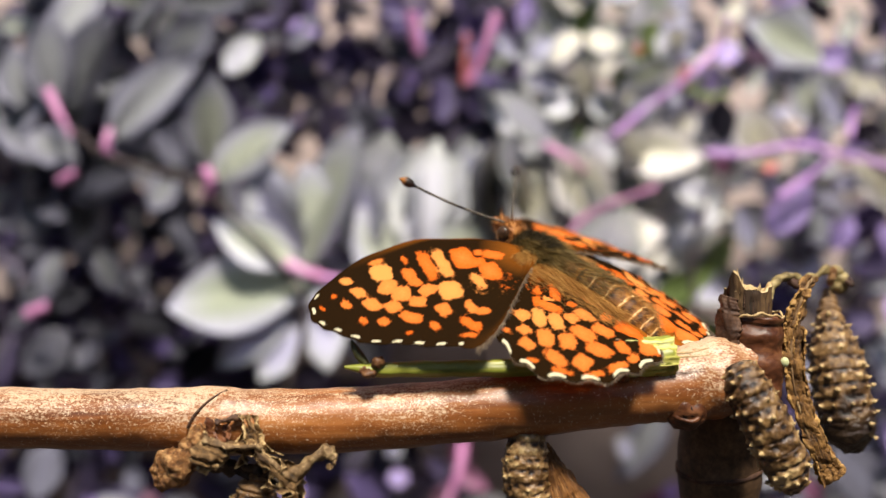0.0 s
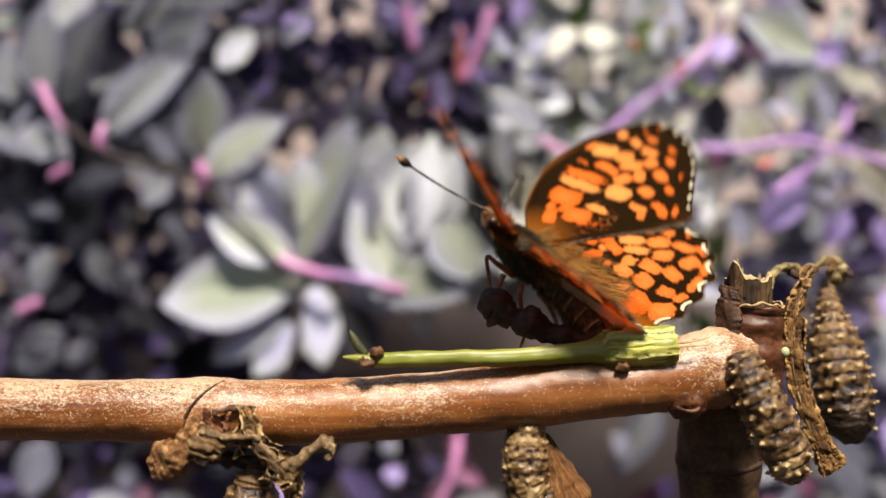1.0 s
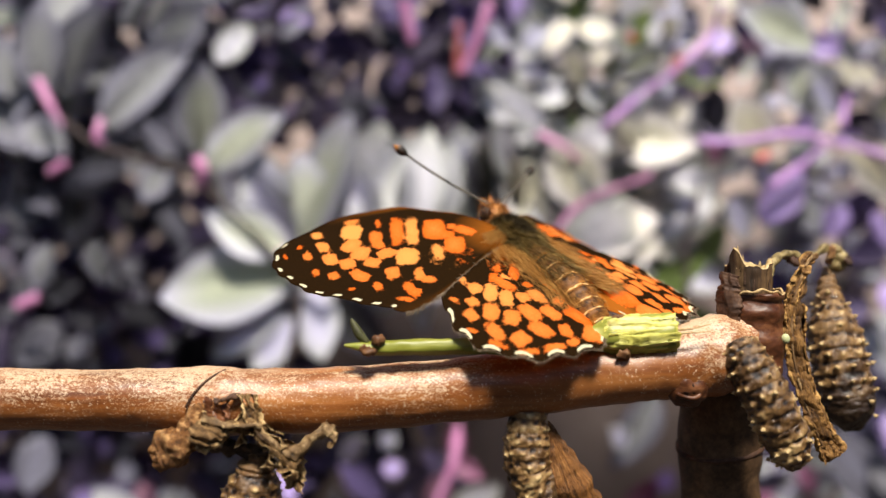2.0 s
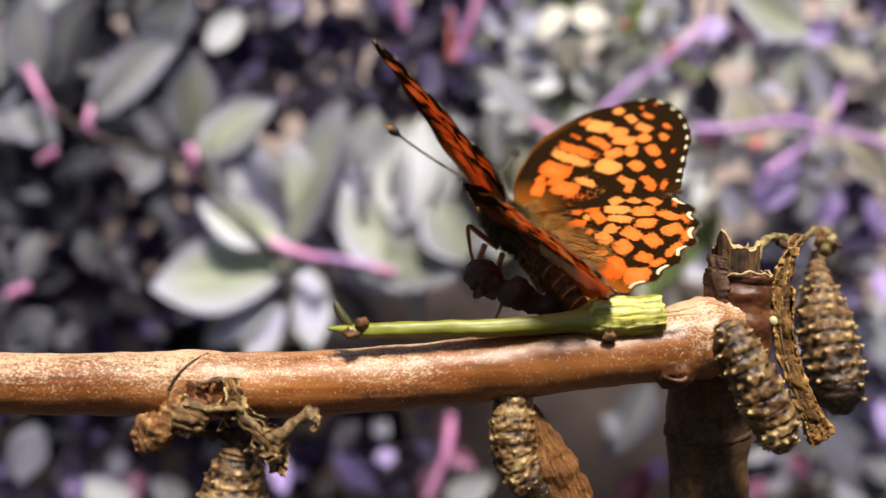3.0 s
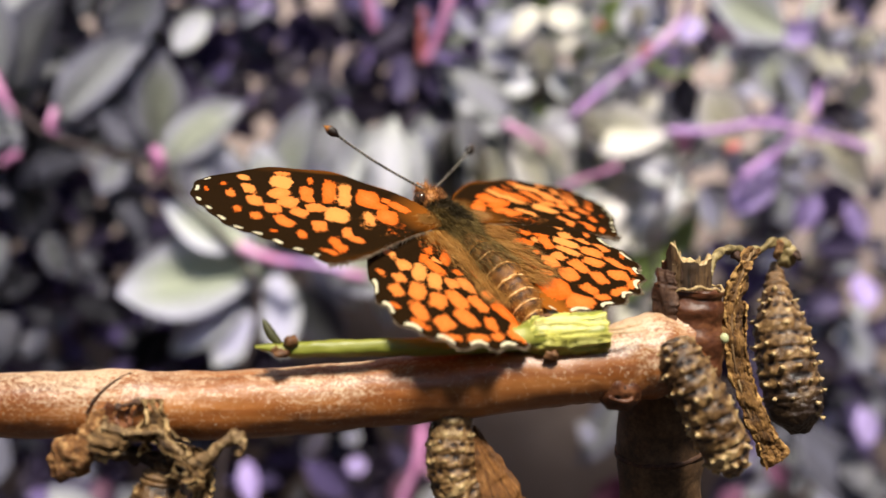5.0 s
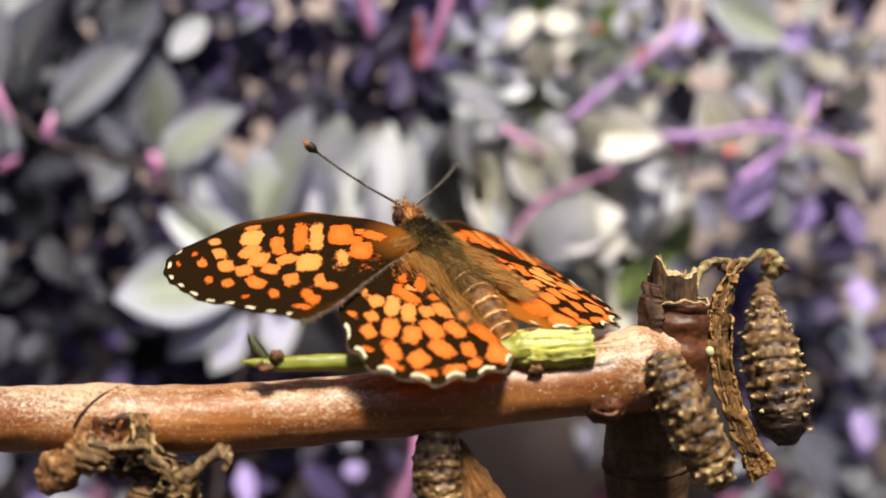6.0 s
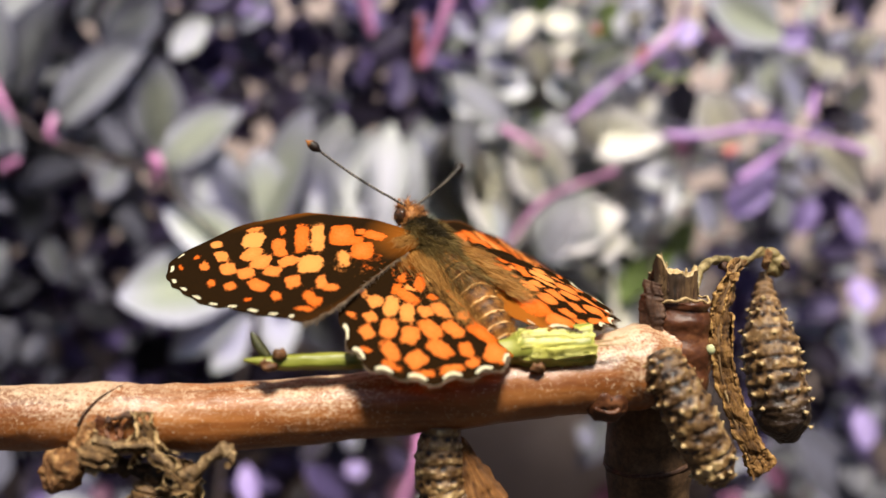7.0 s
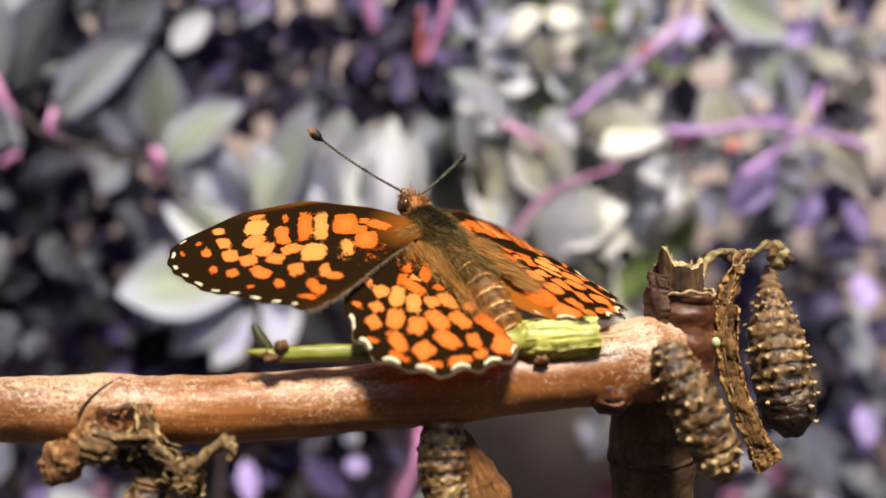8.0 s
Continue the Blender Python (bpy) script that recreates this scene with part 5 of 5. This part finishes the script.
def shrub(name, label, foot, depth, clusters, stems, filler, seed):
    """A shrub: leaves in clusters given by bearing (base, tip, width, tone), stems, and smaller leaves between."""
    rng = np.random.default_rng(seed)
    origin = Vector(foot)
    thing = empty_thing(name, place(*origin), label, "shrub")
    for bx, by, tx, ty, w, tone in clusters:
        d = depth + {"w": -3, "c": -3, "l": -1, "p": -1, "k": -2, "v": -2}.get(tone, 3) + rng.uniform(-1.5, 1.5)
        face = Vector((rng.normal() * 0.18, -1, 0.4 + rng.normal() * 0.18))
        add_leaf(thing, origin, flat(bx, by, d + 2), flat(tx, ty, d + rng.uniform(-4, 1)), w * depth / 1000, tone, face, int(rng.integers(3)))
    for pts, r, material in stems:
        bm = bmesh.new()
        path = [flat(x, y, depth - 6 + 2 * math.sin(x)) - origin for x, y in pts]
        tube(bm, [Vector(p) for p in spline(path, 30)], np.linspace(r * 0.36, r * 0.28, 30), 10)
        rough_up(bm, 0.3, 5, 1)
        part("stem", bm, material, thing)
    for x0, x1, y0, y1, d0, d1, count, size, tones in filler:
        for k in range(count):
            d = rng.uniform(d0, d1)
            p = flat(rng.uniform(x0, x1), rng.uniform(y0, y1), d)
            a = rng.uniform(0, 2 * math.pi)
            n = size * rng.uniform(0.6, 1.4)
            q = p + Vector((math.cos(a), rng.uniform(-0.6, 0.3), math.sin(a))) * n
            add_leaf(thing, origin, p, q, n * rng.uniform(0.35, 0.6), tones[int(rng.integers(len(tones)))], None, int(rng.integers(3)))
    return thing

# bearings of leaf base, leaf tip, leaf width, and tone
CENTRE_ROSETTE = [
    (-141, -21, -94, 130, 61, "p"), (-143, -12, -226, 84, 57, "l"), (-150, -14, -236, 31, 49, "p"), (-141, -38, -289, -54, 82, "p"),
    (-153, -73, -237, -118, 39, "l"), (-144, -81, -190, -136, 39, "l"), (-125, -41, -119, -127, 44, "l"), (-109, -56, -58, -119, 47, "g"),
    # the narrow d leaf paints a shaded gap in the rosette
    (-86, -28, 29, -45, 70, "p"), (-98, -21, -109, 34, 17, "d")]
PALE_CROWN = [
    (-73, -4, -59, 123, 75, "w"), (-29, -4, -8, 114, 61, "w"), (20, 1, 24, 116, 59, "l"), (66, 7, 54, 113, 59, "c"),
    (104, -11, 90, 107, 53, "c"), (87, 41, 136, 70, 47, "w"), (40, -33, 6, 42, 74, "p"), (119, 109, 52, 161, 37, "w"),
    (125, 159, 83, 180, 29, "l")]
UPPER_LEFT = [
    (-240, 82, -238, 181, 49, "p"), (-236, 70, -160, 133, 49, "p"), (-225, 180, -191, 221, 35, "w"), (-383, 145, -345, 246, 52, "g"),
    (-398, 146, -410, 246, 49, "g"), (-379, 99, -430, 115, 41, "g"), (-342, 111, -253, 209, 59, "g"), (-339, 109, -257, 146, 41, "g"),
    (-322, 95, -293, 157, 33, "s"), (-290, 186, -239, 243, 47, "g"), (-433, 146, -443, 209, 40, "g")]
# s leaves have the low light of this corner in their colour
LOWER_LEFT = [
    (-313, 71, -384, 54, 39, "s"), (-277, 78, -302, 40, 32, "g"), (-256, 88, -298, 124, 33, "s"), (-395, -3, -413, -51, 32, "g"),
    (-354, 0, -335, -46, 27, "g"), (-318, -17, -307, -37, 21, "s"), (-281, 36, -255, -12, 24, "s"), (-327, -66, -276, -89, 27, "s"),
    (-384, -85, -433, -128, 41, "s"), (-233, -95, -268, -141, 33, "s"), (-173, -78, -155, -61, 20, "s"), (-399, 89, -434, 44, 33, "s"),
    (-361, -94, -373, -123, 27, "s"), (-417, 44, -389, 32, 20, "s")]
UNDER_BRANCH = [
    (-401, -198, -423, -260, 40, "s"), (-328, -229, -309, -247, 23, "s"), (-300, -276, -377, -262, 31, "g"), (-249, -276, -286, -259, 27, "g"),
    (-99, -226, -75, -200, 24, "l"), (-56, -215, -46, -197, 20, "l"), (-48, -226, -44, -246, 21, "v"), (-157, -228, -151, -274, 20, "v"),
    (13, -282, 65, -254, 29, "w"), (10, -227, 48, -246, 20, "k"), (22, -227, 14, -192, 23, "k"), (-10, -277, 13, -238, 23, "k"),
    (225, -159, 183, -240, 41, "g"), (196, -214, 178, -196, 24, "l"), (193, -284, 225, -252, 27, "k"), (231, -261, 236, -240, 19, "v"),
    (324, -285, 344, -262, 20, "k"), (-369, -255, -357, -275, 20, "v"), (-303, -247, -299, -273, 20, "k")]
RIGHT_TOP = [
    (141, 222, 107, 191, 27, "c"), (145, 216, 185, 212, 31, "c"), (196, 195, 222, 234, 29, "n"), (235, 192, 184, 166, 28, "p"),
    (151, 119, 181, 163, 33, "p"), (136, 102, 154, 130, 24, "n"), (391, 195, 314, 239, 56, "p"), (395, 131, 364, 180, 48, "p"),
    (411, 124, 387, 168, 33, "l"), (243, 219, 261, 196, 27, "l"), (274, 208, 255, 231, 24, "l"), (284, 182, 297, 161, 20, "l"),
    (342, 196, 313, 202, 20, "k"), (455, 121, 475, 155, 29, "p"), (435, 178, 452, 155, 20, "c"), (418, 207, 435, 178, 20, "g"),
    (297, 213, 284, 190, 27, "v")]
RIGHT_MIDDLE = [
    (173, 101, 272, 100, 52, "c"), (178, 67, 233, 65, 29, "p"), (234, 65, 288, 57, 33, "w"), (142, -2, 227, 24, 64, "c"),
    (173, -23, 219, -4, 40, "w"), (337, 78, 313, 145, 55, "c"), (376, 66, 335, 14, 39, "v"), (422, 100, 477, 35, 36, "c"),
    (378, 49, 389, 2, 31, "g"), (304, 43, 320, -3, 31, "l"), (359, 57, 368, -1, 27, "g"), (278, 84, 295, 89, 20, "k"),
    (122, 58, 150, 29, 40, "p"), (429, 74, 400, 63, 23, "l"), (400, -1, 423, 34, 24, "v"), (168, 41, 150, 64, 20, "k"),
    (249, 41, 269, 23, 23, "l"), (452, 28, 470, -13, 23, "v")]
RIGHT_LOW = [
    (400, -201, 475, -283, 61, "s"), (444, -94, 477, -146, 41, "g"), (467, -181, 475, -222, 24, "v"), (452, -234, 475, -269, 33, "s"),
    (435, -169, 461, -170, 20, "s"), (373, -233, 388, -262, 20, "k"), (464, -47, 475, -82, 27, "v")]
BRIGHT_SPRAY = [
    (76, 197, 53, 219, 27, "l"), (102, 156, 136, 145, 40, "w"), (151, 156, 134, 196, 33, "c"), (180, 133, 151, 162, 33, "w"),
    (203, 167, 232, 144, 29, "l"), (145, 93, 185, 116, 40, "w"), (232, 116, 261, 139, 29, "c"), (220, 219, 243, 190, 29, "w"),
    (110, 128, 87, 99, 40, "w"), (197, 75, 237, 87, 33, "c"), (127, 41, 168, 58, 47, "w"), (249, 208, 232, 225, 24, "c"),
    (168, 196, 203, 219, 24, "p")]
CROWN_BACK = [
    (-161, 2, -186, 94, 53, "l"), (-121, -9, -143, 88, 53, "p"), (-86, -10, -80, 82, 53, "l"), (-35, -39, -86, 42, 60, "p"),
    (-52, -10, -34, 105, 53, "l"), (-3, 1, 12, 99, 53, "w"), (46, -10, 38, 93, 53, "l"), (98, -22, 122, 47, 53, "c"),
    (133, -22, 168, 12, 47, "p"), (145, 58, 104, 93, 47, "l"), (75, -34, 87, 41, 60, "p"), (191, 127, 214, 156, 27, "l")]
# pale leaves here also paint the whitish haze beside the crown
CROWN_SIDE = [
    (157, 179, 180, 196, 24, "c"), (88, 196, 116, 219, 27, "l"), (70, 128, 87, 145, 27, "l"), (89, -22, 76, 118, 80, "c"),
    (124, -17, 115, 96, 80, "w"), (162, 32, 122, 102, 67, "c"), (150, -28, 191, 41, 67, "w"), (197, 41, 151, 81, 47, "p"),
    (214, 87, 180, 122, 40, "c"), (87, 59, 64, 122, 47, "w"), (179, -11, 231, 0, 47, "c")]
shrub("sage_shrub", "grey-green broad-leaved shrub in rosettes, out of focus", (-60, 245, -150), 236, CENTRE_ROSETTE + PALE_CROWN + CROWN_BACK + CROWN_SIDE + UPPER_LEFT + LOWER_LEFT + UNDER_BRANCH,
      [([(-161, -15), (-138, -25), (-109, -33)], 4.2, STEM_PINK), ([(-121, -30), (-86, -34), (-35, -46)], 2.6, STEM_VIOLET), ([(-58, -43), (-35, -47)], 3.2, STEM_PINK), ([(-407, 163), (-393, 135), (-382, 115)], 3.0, STEM_PINK), ([(-342, 123), (-347, 103), (-337, 92)], 3.0, STEM_PINK), ([(-245, 82), (-239, 71), (-243, 54)], 4.2, STEM_PINK), ([(-394, 69), (-380, 78)], 3.0, STEM_PINK), ([(-427, -68), (-409, -59)], 4.0, STEM_PINK), ([(-243, 60), (-155, -32), (-144, -90), (-180, -228), (-205, -575)], 2.4, STEM_BROWN), ([(-382, 123), (-342, 95), (-246, 66)], 2.6, STEM_BROWN)],
      # d leaves fill the gaps with the colour of deep shade
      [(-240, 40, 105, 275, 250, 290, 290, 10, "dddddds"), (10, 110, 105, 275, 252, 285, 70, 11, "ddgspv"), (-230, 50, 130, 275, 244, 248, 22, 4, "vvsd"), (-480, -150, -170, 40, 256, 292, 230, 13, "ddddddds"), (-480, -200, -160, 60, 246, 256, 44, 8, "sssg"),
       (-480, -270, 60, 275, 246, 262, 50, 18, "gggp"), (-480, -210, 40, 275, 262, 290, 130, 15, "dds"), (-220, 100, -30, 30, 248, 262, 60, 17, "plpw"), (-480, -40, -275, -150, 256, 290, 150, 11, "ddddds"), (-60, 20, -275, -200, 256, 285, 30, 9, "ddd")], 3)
shrub("flowering_shrub", "pale-leaved shrub with violet and red stems, out of focus", (70, 248, -150), 238, BRIGHT_SPRAY + RIGHT_TOP + RIGHT_MIDDLE + RIGHT_LOW,
      [([(171, 113), (209, 144), (249, 174), (284, 210), (294, 239)], 2.8, STEM_VIOLET), ([(245, 167), (250, 185)], 4.2, STEM_RED), ([(269, 98), (313, 98), (365, 106), (423, 94), (477, 79)], 2.8, STEM_VIOLET), ([(345, 52), (377, 75), (400, 93)], 3.0, STEM_VIOLET), ([(418, 115), (423, 144)], 2.4, STEM_VIOLET), ([(56, 242), (44, 208), (27, 168)], 4.0, STEM_PINK), ([(-33, 243), (-25, 200)], 4.2, STEM_PINK), ([(24, 220), (21, 168)], 2.6, STEM_RED), ([(104, 107), (130, 93), (145, 80)], 2.6, STEM_PINK), ([(110, -11), (150, 35), (220, 64)], 1.6, STEM_PINK), ([(197, 208), (203, 202)], 3.0, STEM_RED), ([(330, 79), (342, 86)], 3.4, STEM_RED), ([(272, 58), (266, 29), (254, -11), (257, -58), (265, -582)], 2.0, STEM_BROWN), ([(20, -192), (16, -230), (-4, -282)], 4.0, STEM_PINK)],
      # w and c leaves paint a hazy glow, d leaves the shade between
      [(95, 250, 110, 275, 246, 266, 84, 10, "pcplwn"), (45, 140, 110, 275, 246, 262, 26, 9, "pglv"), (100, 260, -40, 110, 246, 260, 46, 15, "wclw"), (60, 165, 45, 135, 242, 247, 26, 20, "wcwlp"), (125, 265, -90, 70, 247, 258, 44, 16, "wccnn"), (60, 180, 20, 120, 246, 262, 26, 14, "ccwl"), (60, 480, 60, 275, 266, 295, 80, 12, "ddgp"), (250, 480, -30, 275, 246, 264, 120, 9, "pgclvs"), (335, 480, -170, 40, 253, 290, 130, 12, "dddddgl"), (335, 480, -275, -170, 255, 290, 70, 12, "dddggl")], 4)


# ---- ground, the boards behind, and unseen walls added to cut sky light ----
def ground():
    """One sheet of dark soil out to the horizon, finer near the shrubs."""
    bm = bmesh.new()
    ticks = np.concatenate([-np.geomspace(60000, 700, 12), np.linspace(-600, 600, 41), np.geomspace(700, 60000, 12)])
    grid = [[bm.verts.new((x, y + 200, (6 * noise.noise(Vector((x, y, 0)) / 60) if abs(x) < 650 and abs(y) < 650 else 0))) for x in ticks] for y in ticks]
    for r0, r1 in zip(grid, grid[1:]):
        for k in range(len(ticks) - 1):
            bm.faces.new((r0[k], r0[k + 1], r1[k + 1], r1[k]))
    ob = part("ground", bm, SOIL, None, "", Vector((0, 0, -0.003)))
    tagged(ob, "dark brown crumbly soil under the shrubs", "soil", "", "structure")


def back_wall():
    """Weathered boards behind the shrubs."""
    thing = empty_thing("wall_back", Vector((0, 0.33, 0)), "weathered grey-brown board wall behind the shrubs", "wall")
    tagged(thing, kind="structure")
    for k in range(2):
        bm = bmesh.new()
        bmesh.ops.create_cube(bm, size=1, matrix=Matrix.Translation((0, 6, 120 + 241 * k)) @ Matrix.Diagonal((900, 12, 240, 1)))
        bmesh.ops.bevel(bm, geom=bm.edges[:], offset=1.2, segments=2, affect="EDGES")
        part("board", bm, BOARD, thing)



def sky_blockers():
    """Unseen dark plain walls beside and behind the camera, added to cut low sky light; open to the sky above."""
    for name, x, y, wide, deep in (("wall_front", 0, -390, 1100, 14), ("wall_left", -560, -20, 14, 740), ("wall_right", 560, -20, 14, 740)):
        bm = bmesh.new()
        bmesh.ops.create_cube(bm, size=1, matrix=Matrix.Translation((0, 0, 145)) @ Matrix.Diagonal((wide, deep, 300, 1)))
        bmesh.ops.bevel(bm, geom=bm.edges[:], offset=1.2, segments=2, affect="EDGES")
        tagged(part(name, bm, BLOCKER_DARK, None, "", Vector((x * MM, y * MM, 0))), "unseen plain dark brown wall added to cut sky light", "wall", "", "structure")


ground()
back_wall()
sky_blockers()


# ---- what moves: the butterfly shifts a little, opens and closes its wings ----
# seconds; thorax place; turn of the body in degrees (axis times angle); lift, twist and sweep of each wing:
# left forewing, right forewing, left hindwing, right hindwing
POSES = [
    (0.0, (9.94, 101.93, -0.30), (8.36, -6.80, 11.07), (-8.3, 8.7, -7.2, -16.2, 13.0, -4.7, -5.2, 5.6, -2.9, -12.8, -0.9, -0.4)),
    (0.2, (9.42, 101.71, -0.24), (6.31, -6.24, 7.40), (-15.5, 8.7, -4.2, -18.9, 3.8, -3.0, -12.4, 5.0, 1.4, -13.1, 3.0, 1.5)),
    (0.4, (9.60, 104.98, 0.11), (1.40, -5.58, 7.66), (-8.6, 4.3, -4.5, -11.1, 1.7, -1.8, -8.9, -1.6, 3.0, -9.7, -0.3, -0.8)),
    (0.5, (9.21, 105.03, -0.83), (4.82, 1.02, 13.11), (15.6, 7.2, -5.8, 10.1, 7.8, 0.3, 20.8, 8.4, 0.4, 20.9, 10.5, 0.5)),
    (0.6, (7.97, 104.58, -0.73), (2.97, 1.16, 11.07), (40.2, -11.5, -5.4, 33.2, 8.7, 7.1, 37.3, 7.7, 1.5, 35.6, 7.5, -2.8)),
    (0.8, (8.51, 102.88, -0.98), (-0.29, 3.32, 6.84), (62.3, -8.0, 8.8, 58.1, 6.7, 3.0, 56.0, 4.8, -4.2, 59.7, 7.3, -3.7)),
    (1.0, (8.38, 103.97, -0.79), (5.51, 4.95, 7.51), (42.1, -10.0, 1.5, 37.6, 9.3, 2.3, 37.7, 8.8, -2.9, 38.6, 11.4, -4.3)),
    (1.1, (10.34, 103.93, -0.84), (3.98, 5.15, -0.96), (-4.0, 7.0, -11.6, -2.3, 5.7, -13.6, -3.4, 10.6, -5.6, -0.9, 10.5, -2.0)),
    (1.2, (7.98, 104.20, -0.44), (3.11, 1.72, -0.84), (-12.0, 5.5, -5.2, -17.2, 5.1, 3.0, -4.8, 4.6, 5.1, -3.2, 7.5, 0.8)),
    (2.3, (7.58, 103.05, -0.79), (2.73, 2.26, -2.48), (-12.5, 5.0, -5.4, -19.3, 9.1, 2.2, -7.0, 2.1, 3.5, -5.0, 8.4, -0.5)),
    (2.5, (8.05, 105.14, -0.15), (4.10, 3.87, -2.39), (-4.5, 6.2, -4.6, -9.6, 14.8, -2.0, 1.4, 4.3, 4.3, 2.3, 10.0, 0.9)),
    (2.6, (8.46, 105.31, 0.66), (4.21, 3.99, 0.46), (4.6, 2.3, -3.6, -3.6, 9.8, -2.3, 10.0, 4.7, 0.8, 12.1, 7.1, -0.1)),
    (2.7, (8.88, 104.53, -0.11), (2.95, 5.25, 0.17), (27.4, -1.8, -2.6, 19.4, 10.1, 0.1, 29.6, 8.2, -2.9, 29.8, 10.2, -4.2)),
    (2.9, (8.54, 103.43, -0.78), (1.82, 5.23, 0.91), (44.3, -9.0, -3.3, 39.6, 8.7, 1.2, 43.9, 8.0, -2.8, 42.2, 11.8, -4.1)),
    (3.0, (8.20, 103.80, -0.80), (2.64, 5.43, 1.23), (44.4, 1.4, -2.9, 36.8, 7.0, 1.7, 38.8, 9.2, -3.2, 38.9, 12.5, -3.9)),
    (3.1, (7.95, 104.35, -1.43), (2.68, 5.76, -1.31), (37.3, 4.1, 2.0, 31.1, 10.7, 1.3, 32.6, 10.8, -4.2, 31.4, 14.0, -5.0)),
    (3.2, (7.96, 103.53, -0.03), (2.60, 3.79, -4.23), (-6.7, 7.7, -0.6, -16.1, 2.8, 6.0, -6.8, 2.5, 5.7, -2.7, 12.1, 4.3)),
    (3.5, (7.50, 102.63, -0.17), (4.11, 2.24, -5.27), (-12.6, 7.2, -3.6, -20.6, 6.1, 11.0, -7.5, 1.1, 6.5, -5.8, 10.3, -0.5)),
    (3.7, (7.87, 104.93, -0.07), (5.85, 2.11, -1.91), (4.5, 6.1, -6.8, -4.9, 9.0, 2.4, 9.0, 1.3, 2.6, 12.4, 8.2, -1.8)),
    (3.9, (8.06, 106.02, -0.63), (5.93, 3.62, -0.69), (17.5, 2.2, -7.4, 10.5, 11.5, 1.1, 21.6, 3.7, 1.3, 25.0, 8.2, -4.8)),
    (4.0, (7.89, 106.09, -0.71), (6.24, 3.41, -0.62), (14.5, 2.7, -8.2, 5.6, 11.0, 2.3, 17.1, 4.1, 0.2, 22.9, 7.9, -6.6)),
    (4.1, (7.59, 104.70, -0.40), (5.08, 2.90, -2.18), (-0.8, 4.4, -7.7, -12.0, 8.2, 0.5, 0.7, 2.0, 1.2, 6.7, 8.3, -7.2)),
    (4.5, (7.62, 102.49, -0.28), (2.68, 1.68, -2.62), (-8.5, 5.6, -6.1, -14.0, 10.4, -1.1, -4.6, -0.1, 3.4, -3.8, 7.8, -1.3)),
    (4.7, (8.08, 103.63, 0.11), (4.38, 1.11, -1.50), (3.9, 4.2, -9.0, -1.0, 13.0, -3.1, 6.7, -1.1, 1.5, 8.7, 7.1, 1.5)),
    (5.8, (7.45, 103.75, -0.48), (4.57, 1.91, -1.45), (4.3, 4.6, -7.2, -3.2, 12.3, 0.6, 4.0, 0.0, 0.9, 6.3, 8.4, 0.1)),
    (5.9, (7.23, 102.68, -0.53), (3.99, 2.54, -1.81), (-4.5, 6.7, -5.5, -12.9, 11.9, 8.4, -2.2, 0.9, 2.9, -0.6, 9.6, 0.1)),
    (6.0, (7.07, 101.90, -0.58), (3.59, 3.02, -2.08), (-10.8, 8.2, -4.1, -18.2, 8.9, 7.0, -6.7, 1.4, 4.3, -5.5, 10.5, 0.1)),
    (6.1, (7.01, 101.61, -0.58), (3.43, 3.14, -2.09), (-13.0, 8.7, -3.6, -20.4, 8.6, 5.8, -8.2, 1.6, 4.9, -7.3, 10.8, 0.2)),
    (6.5, (7.01, 101.62, -0.56), (3.50, 3.04, -1.76), (-12.4, 8.5, -3.8, -20.0, 8.8, 5.9, -8.0, 1.6, 4.9, -6.9, 10.8, 0.2)),
    (7.0, (7.00, 101.84, -0.59), (3.96, 3.64, -3.57), (-11.7, 8.2, -2.2, -20.0, 9.0, 6.0, -7.6, 1.5, 5.0, -6.5, 10.9, 0.3)),
    (8.0, (7.12, 101.72, -0.41), (4.38, 3.54, -2.72), (-10.9, 8.5, -3.0, -19.2, 9.4, 6.3, -6.9, 1.3, 5.1, -5.5, 10.9, 0.3)),
]
# swing of the antennae in the picture of the rest pose, degrees: left, right
SWING = [(0.0, 2.5, 0.0), (0.2, 0.5, 2.5), (0.5, 5.0, -2.5), (1.0, 7.0, -1.5), (1.2, 4.5, -1.0), (2.3, 2.0, -1.5), (2.5, 3.5, -1.0), (2.9, 3.0, 6.5), (3.0, 4.5, 5.0), (3.5, 1.5, -1.0), (4.0, 2.0, -2.0), (4.5, 0.5, 0.5), (6.0, 1.5, -0.5), (8.0, 2.0, -1.5)]


def turn_of(v):
    v = Vector([radians(a) for a in v])
    return Matrix.Rotation(v.length, 4, v.normalized()) if v.length > 1e-6 else Matrix()


def motions():
    walk(BUTTERFLY, [(t, Matrix.Translation(place(*at)) @ turn_of(turn) @ REST) for t, at, turn, _ in POSES])
    for k, (name, side) in enumerate((("forewing", 1), ("forewing", -1), ("hindwing", 1), ("hindwing", -1))):
        h = HINGE[name]
        rows = []
        for t, _, _, angles in POSES:
            lift, twist, sweep = (radians(a) for a in angles[3 * k:3 * k + 3])
            turn = Matrix.Rotation(lift * side, 4, "X") @ Matrix.Rotation(twist, 4, "Y") @ Matrix.Rotation(sweep * side, 4, "Z")
            rows.append((t, Matrix.Translation(Vector((h.x, h.y * side, h.z)) * MM) @ turn))
        walk(WINGS[k], rows)
    axis = REST.inverted().to_3x3() @ Vector((0, 1, 0))
    for k, feeler in enumerate(FEELERS):
        root = feeler.location.copy()
        walk(feeler, [(row[0], Matrix.Translation(root) @ Matrix.Rotation(radians(-row[1 + k]), 4, axis)) for row in SWING])


motions()
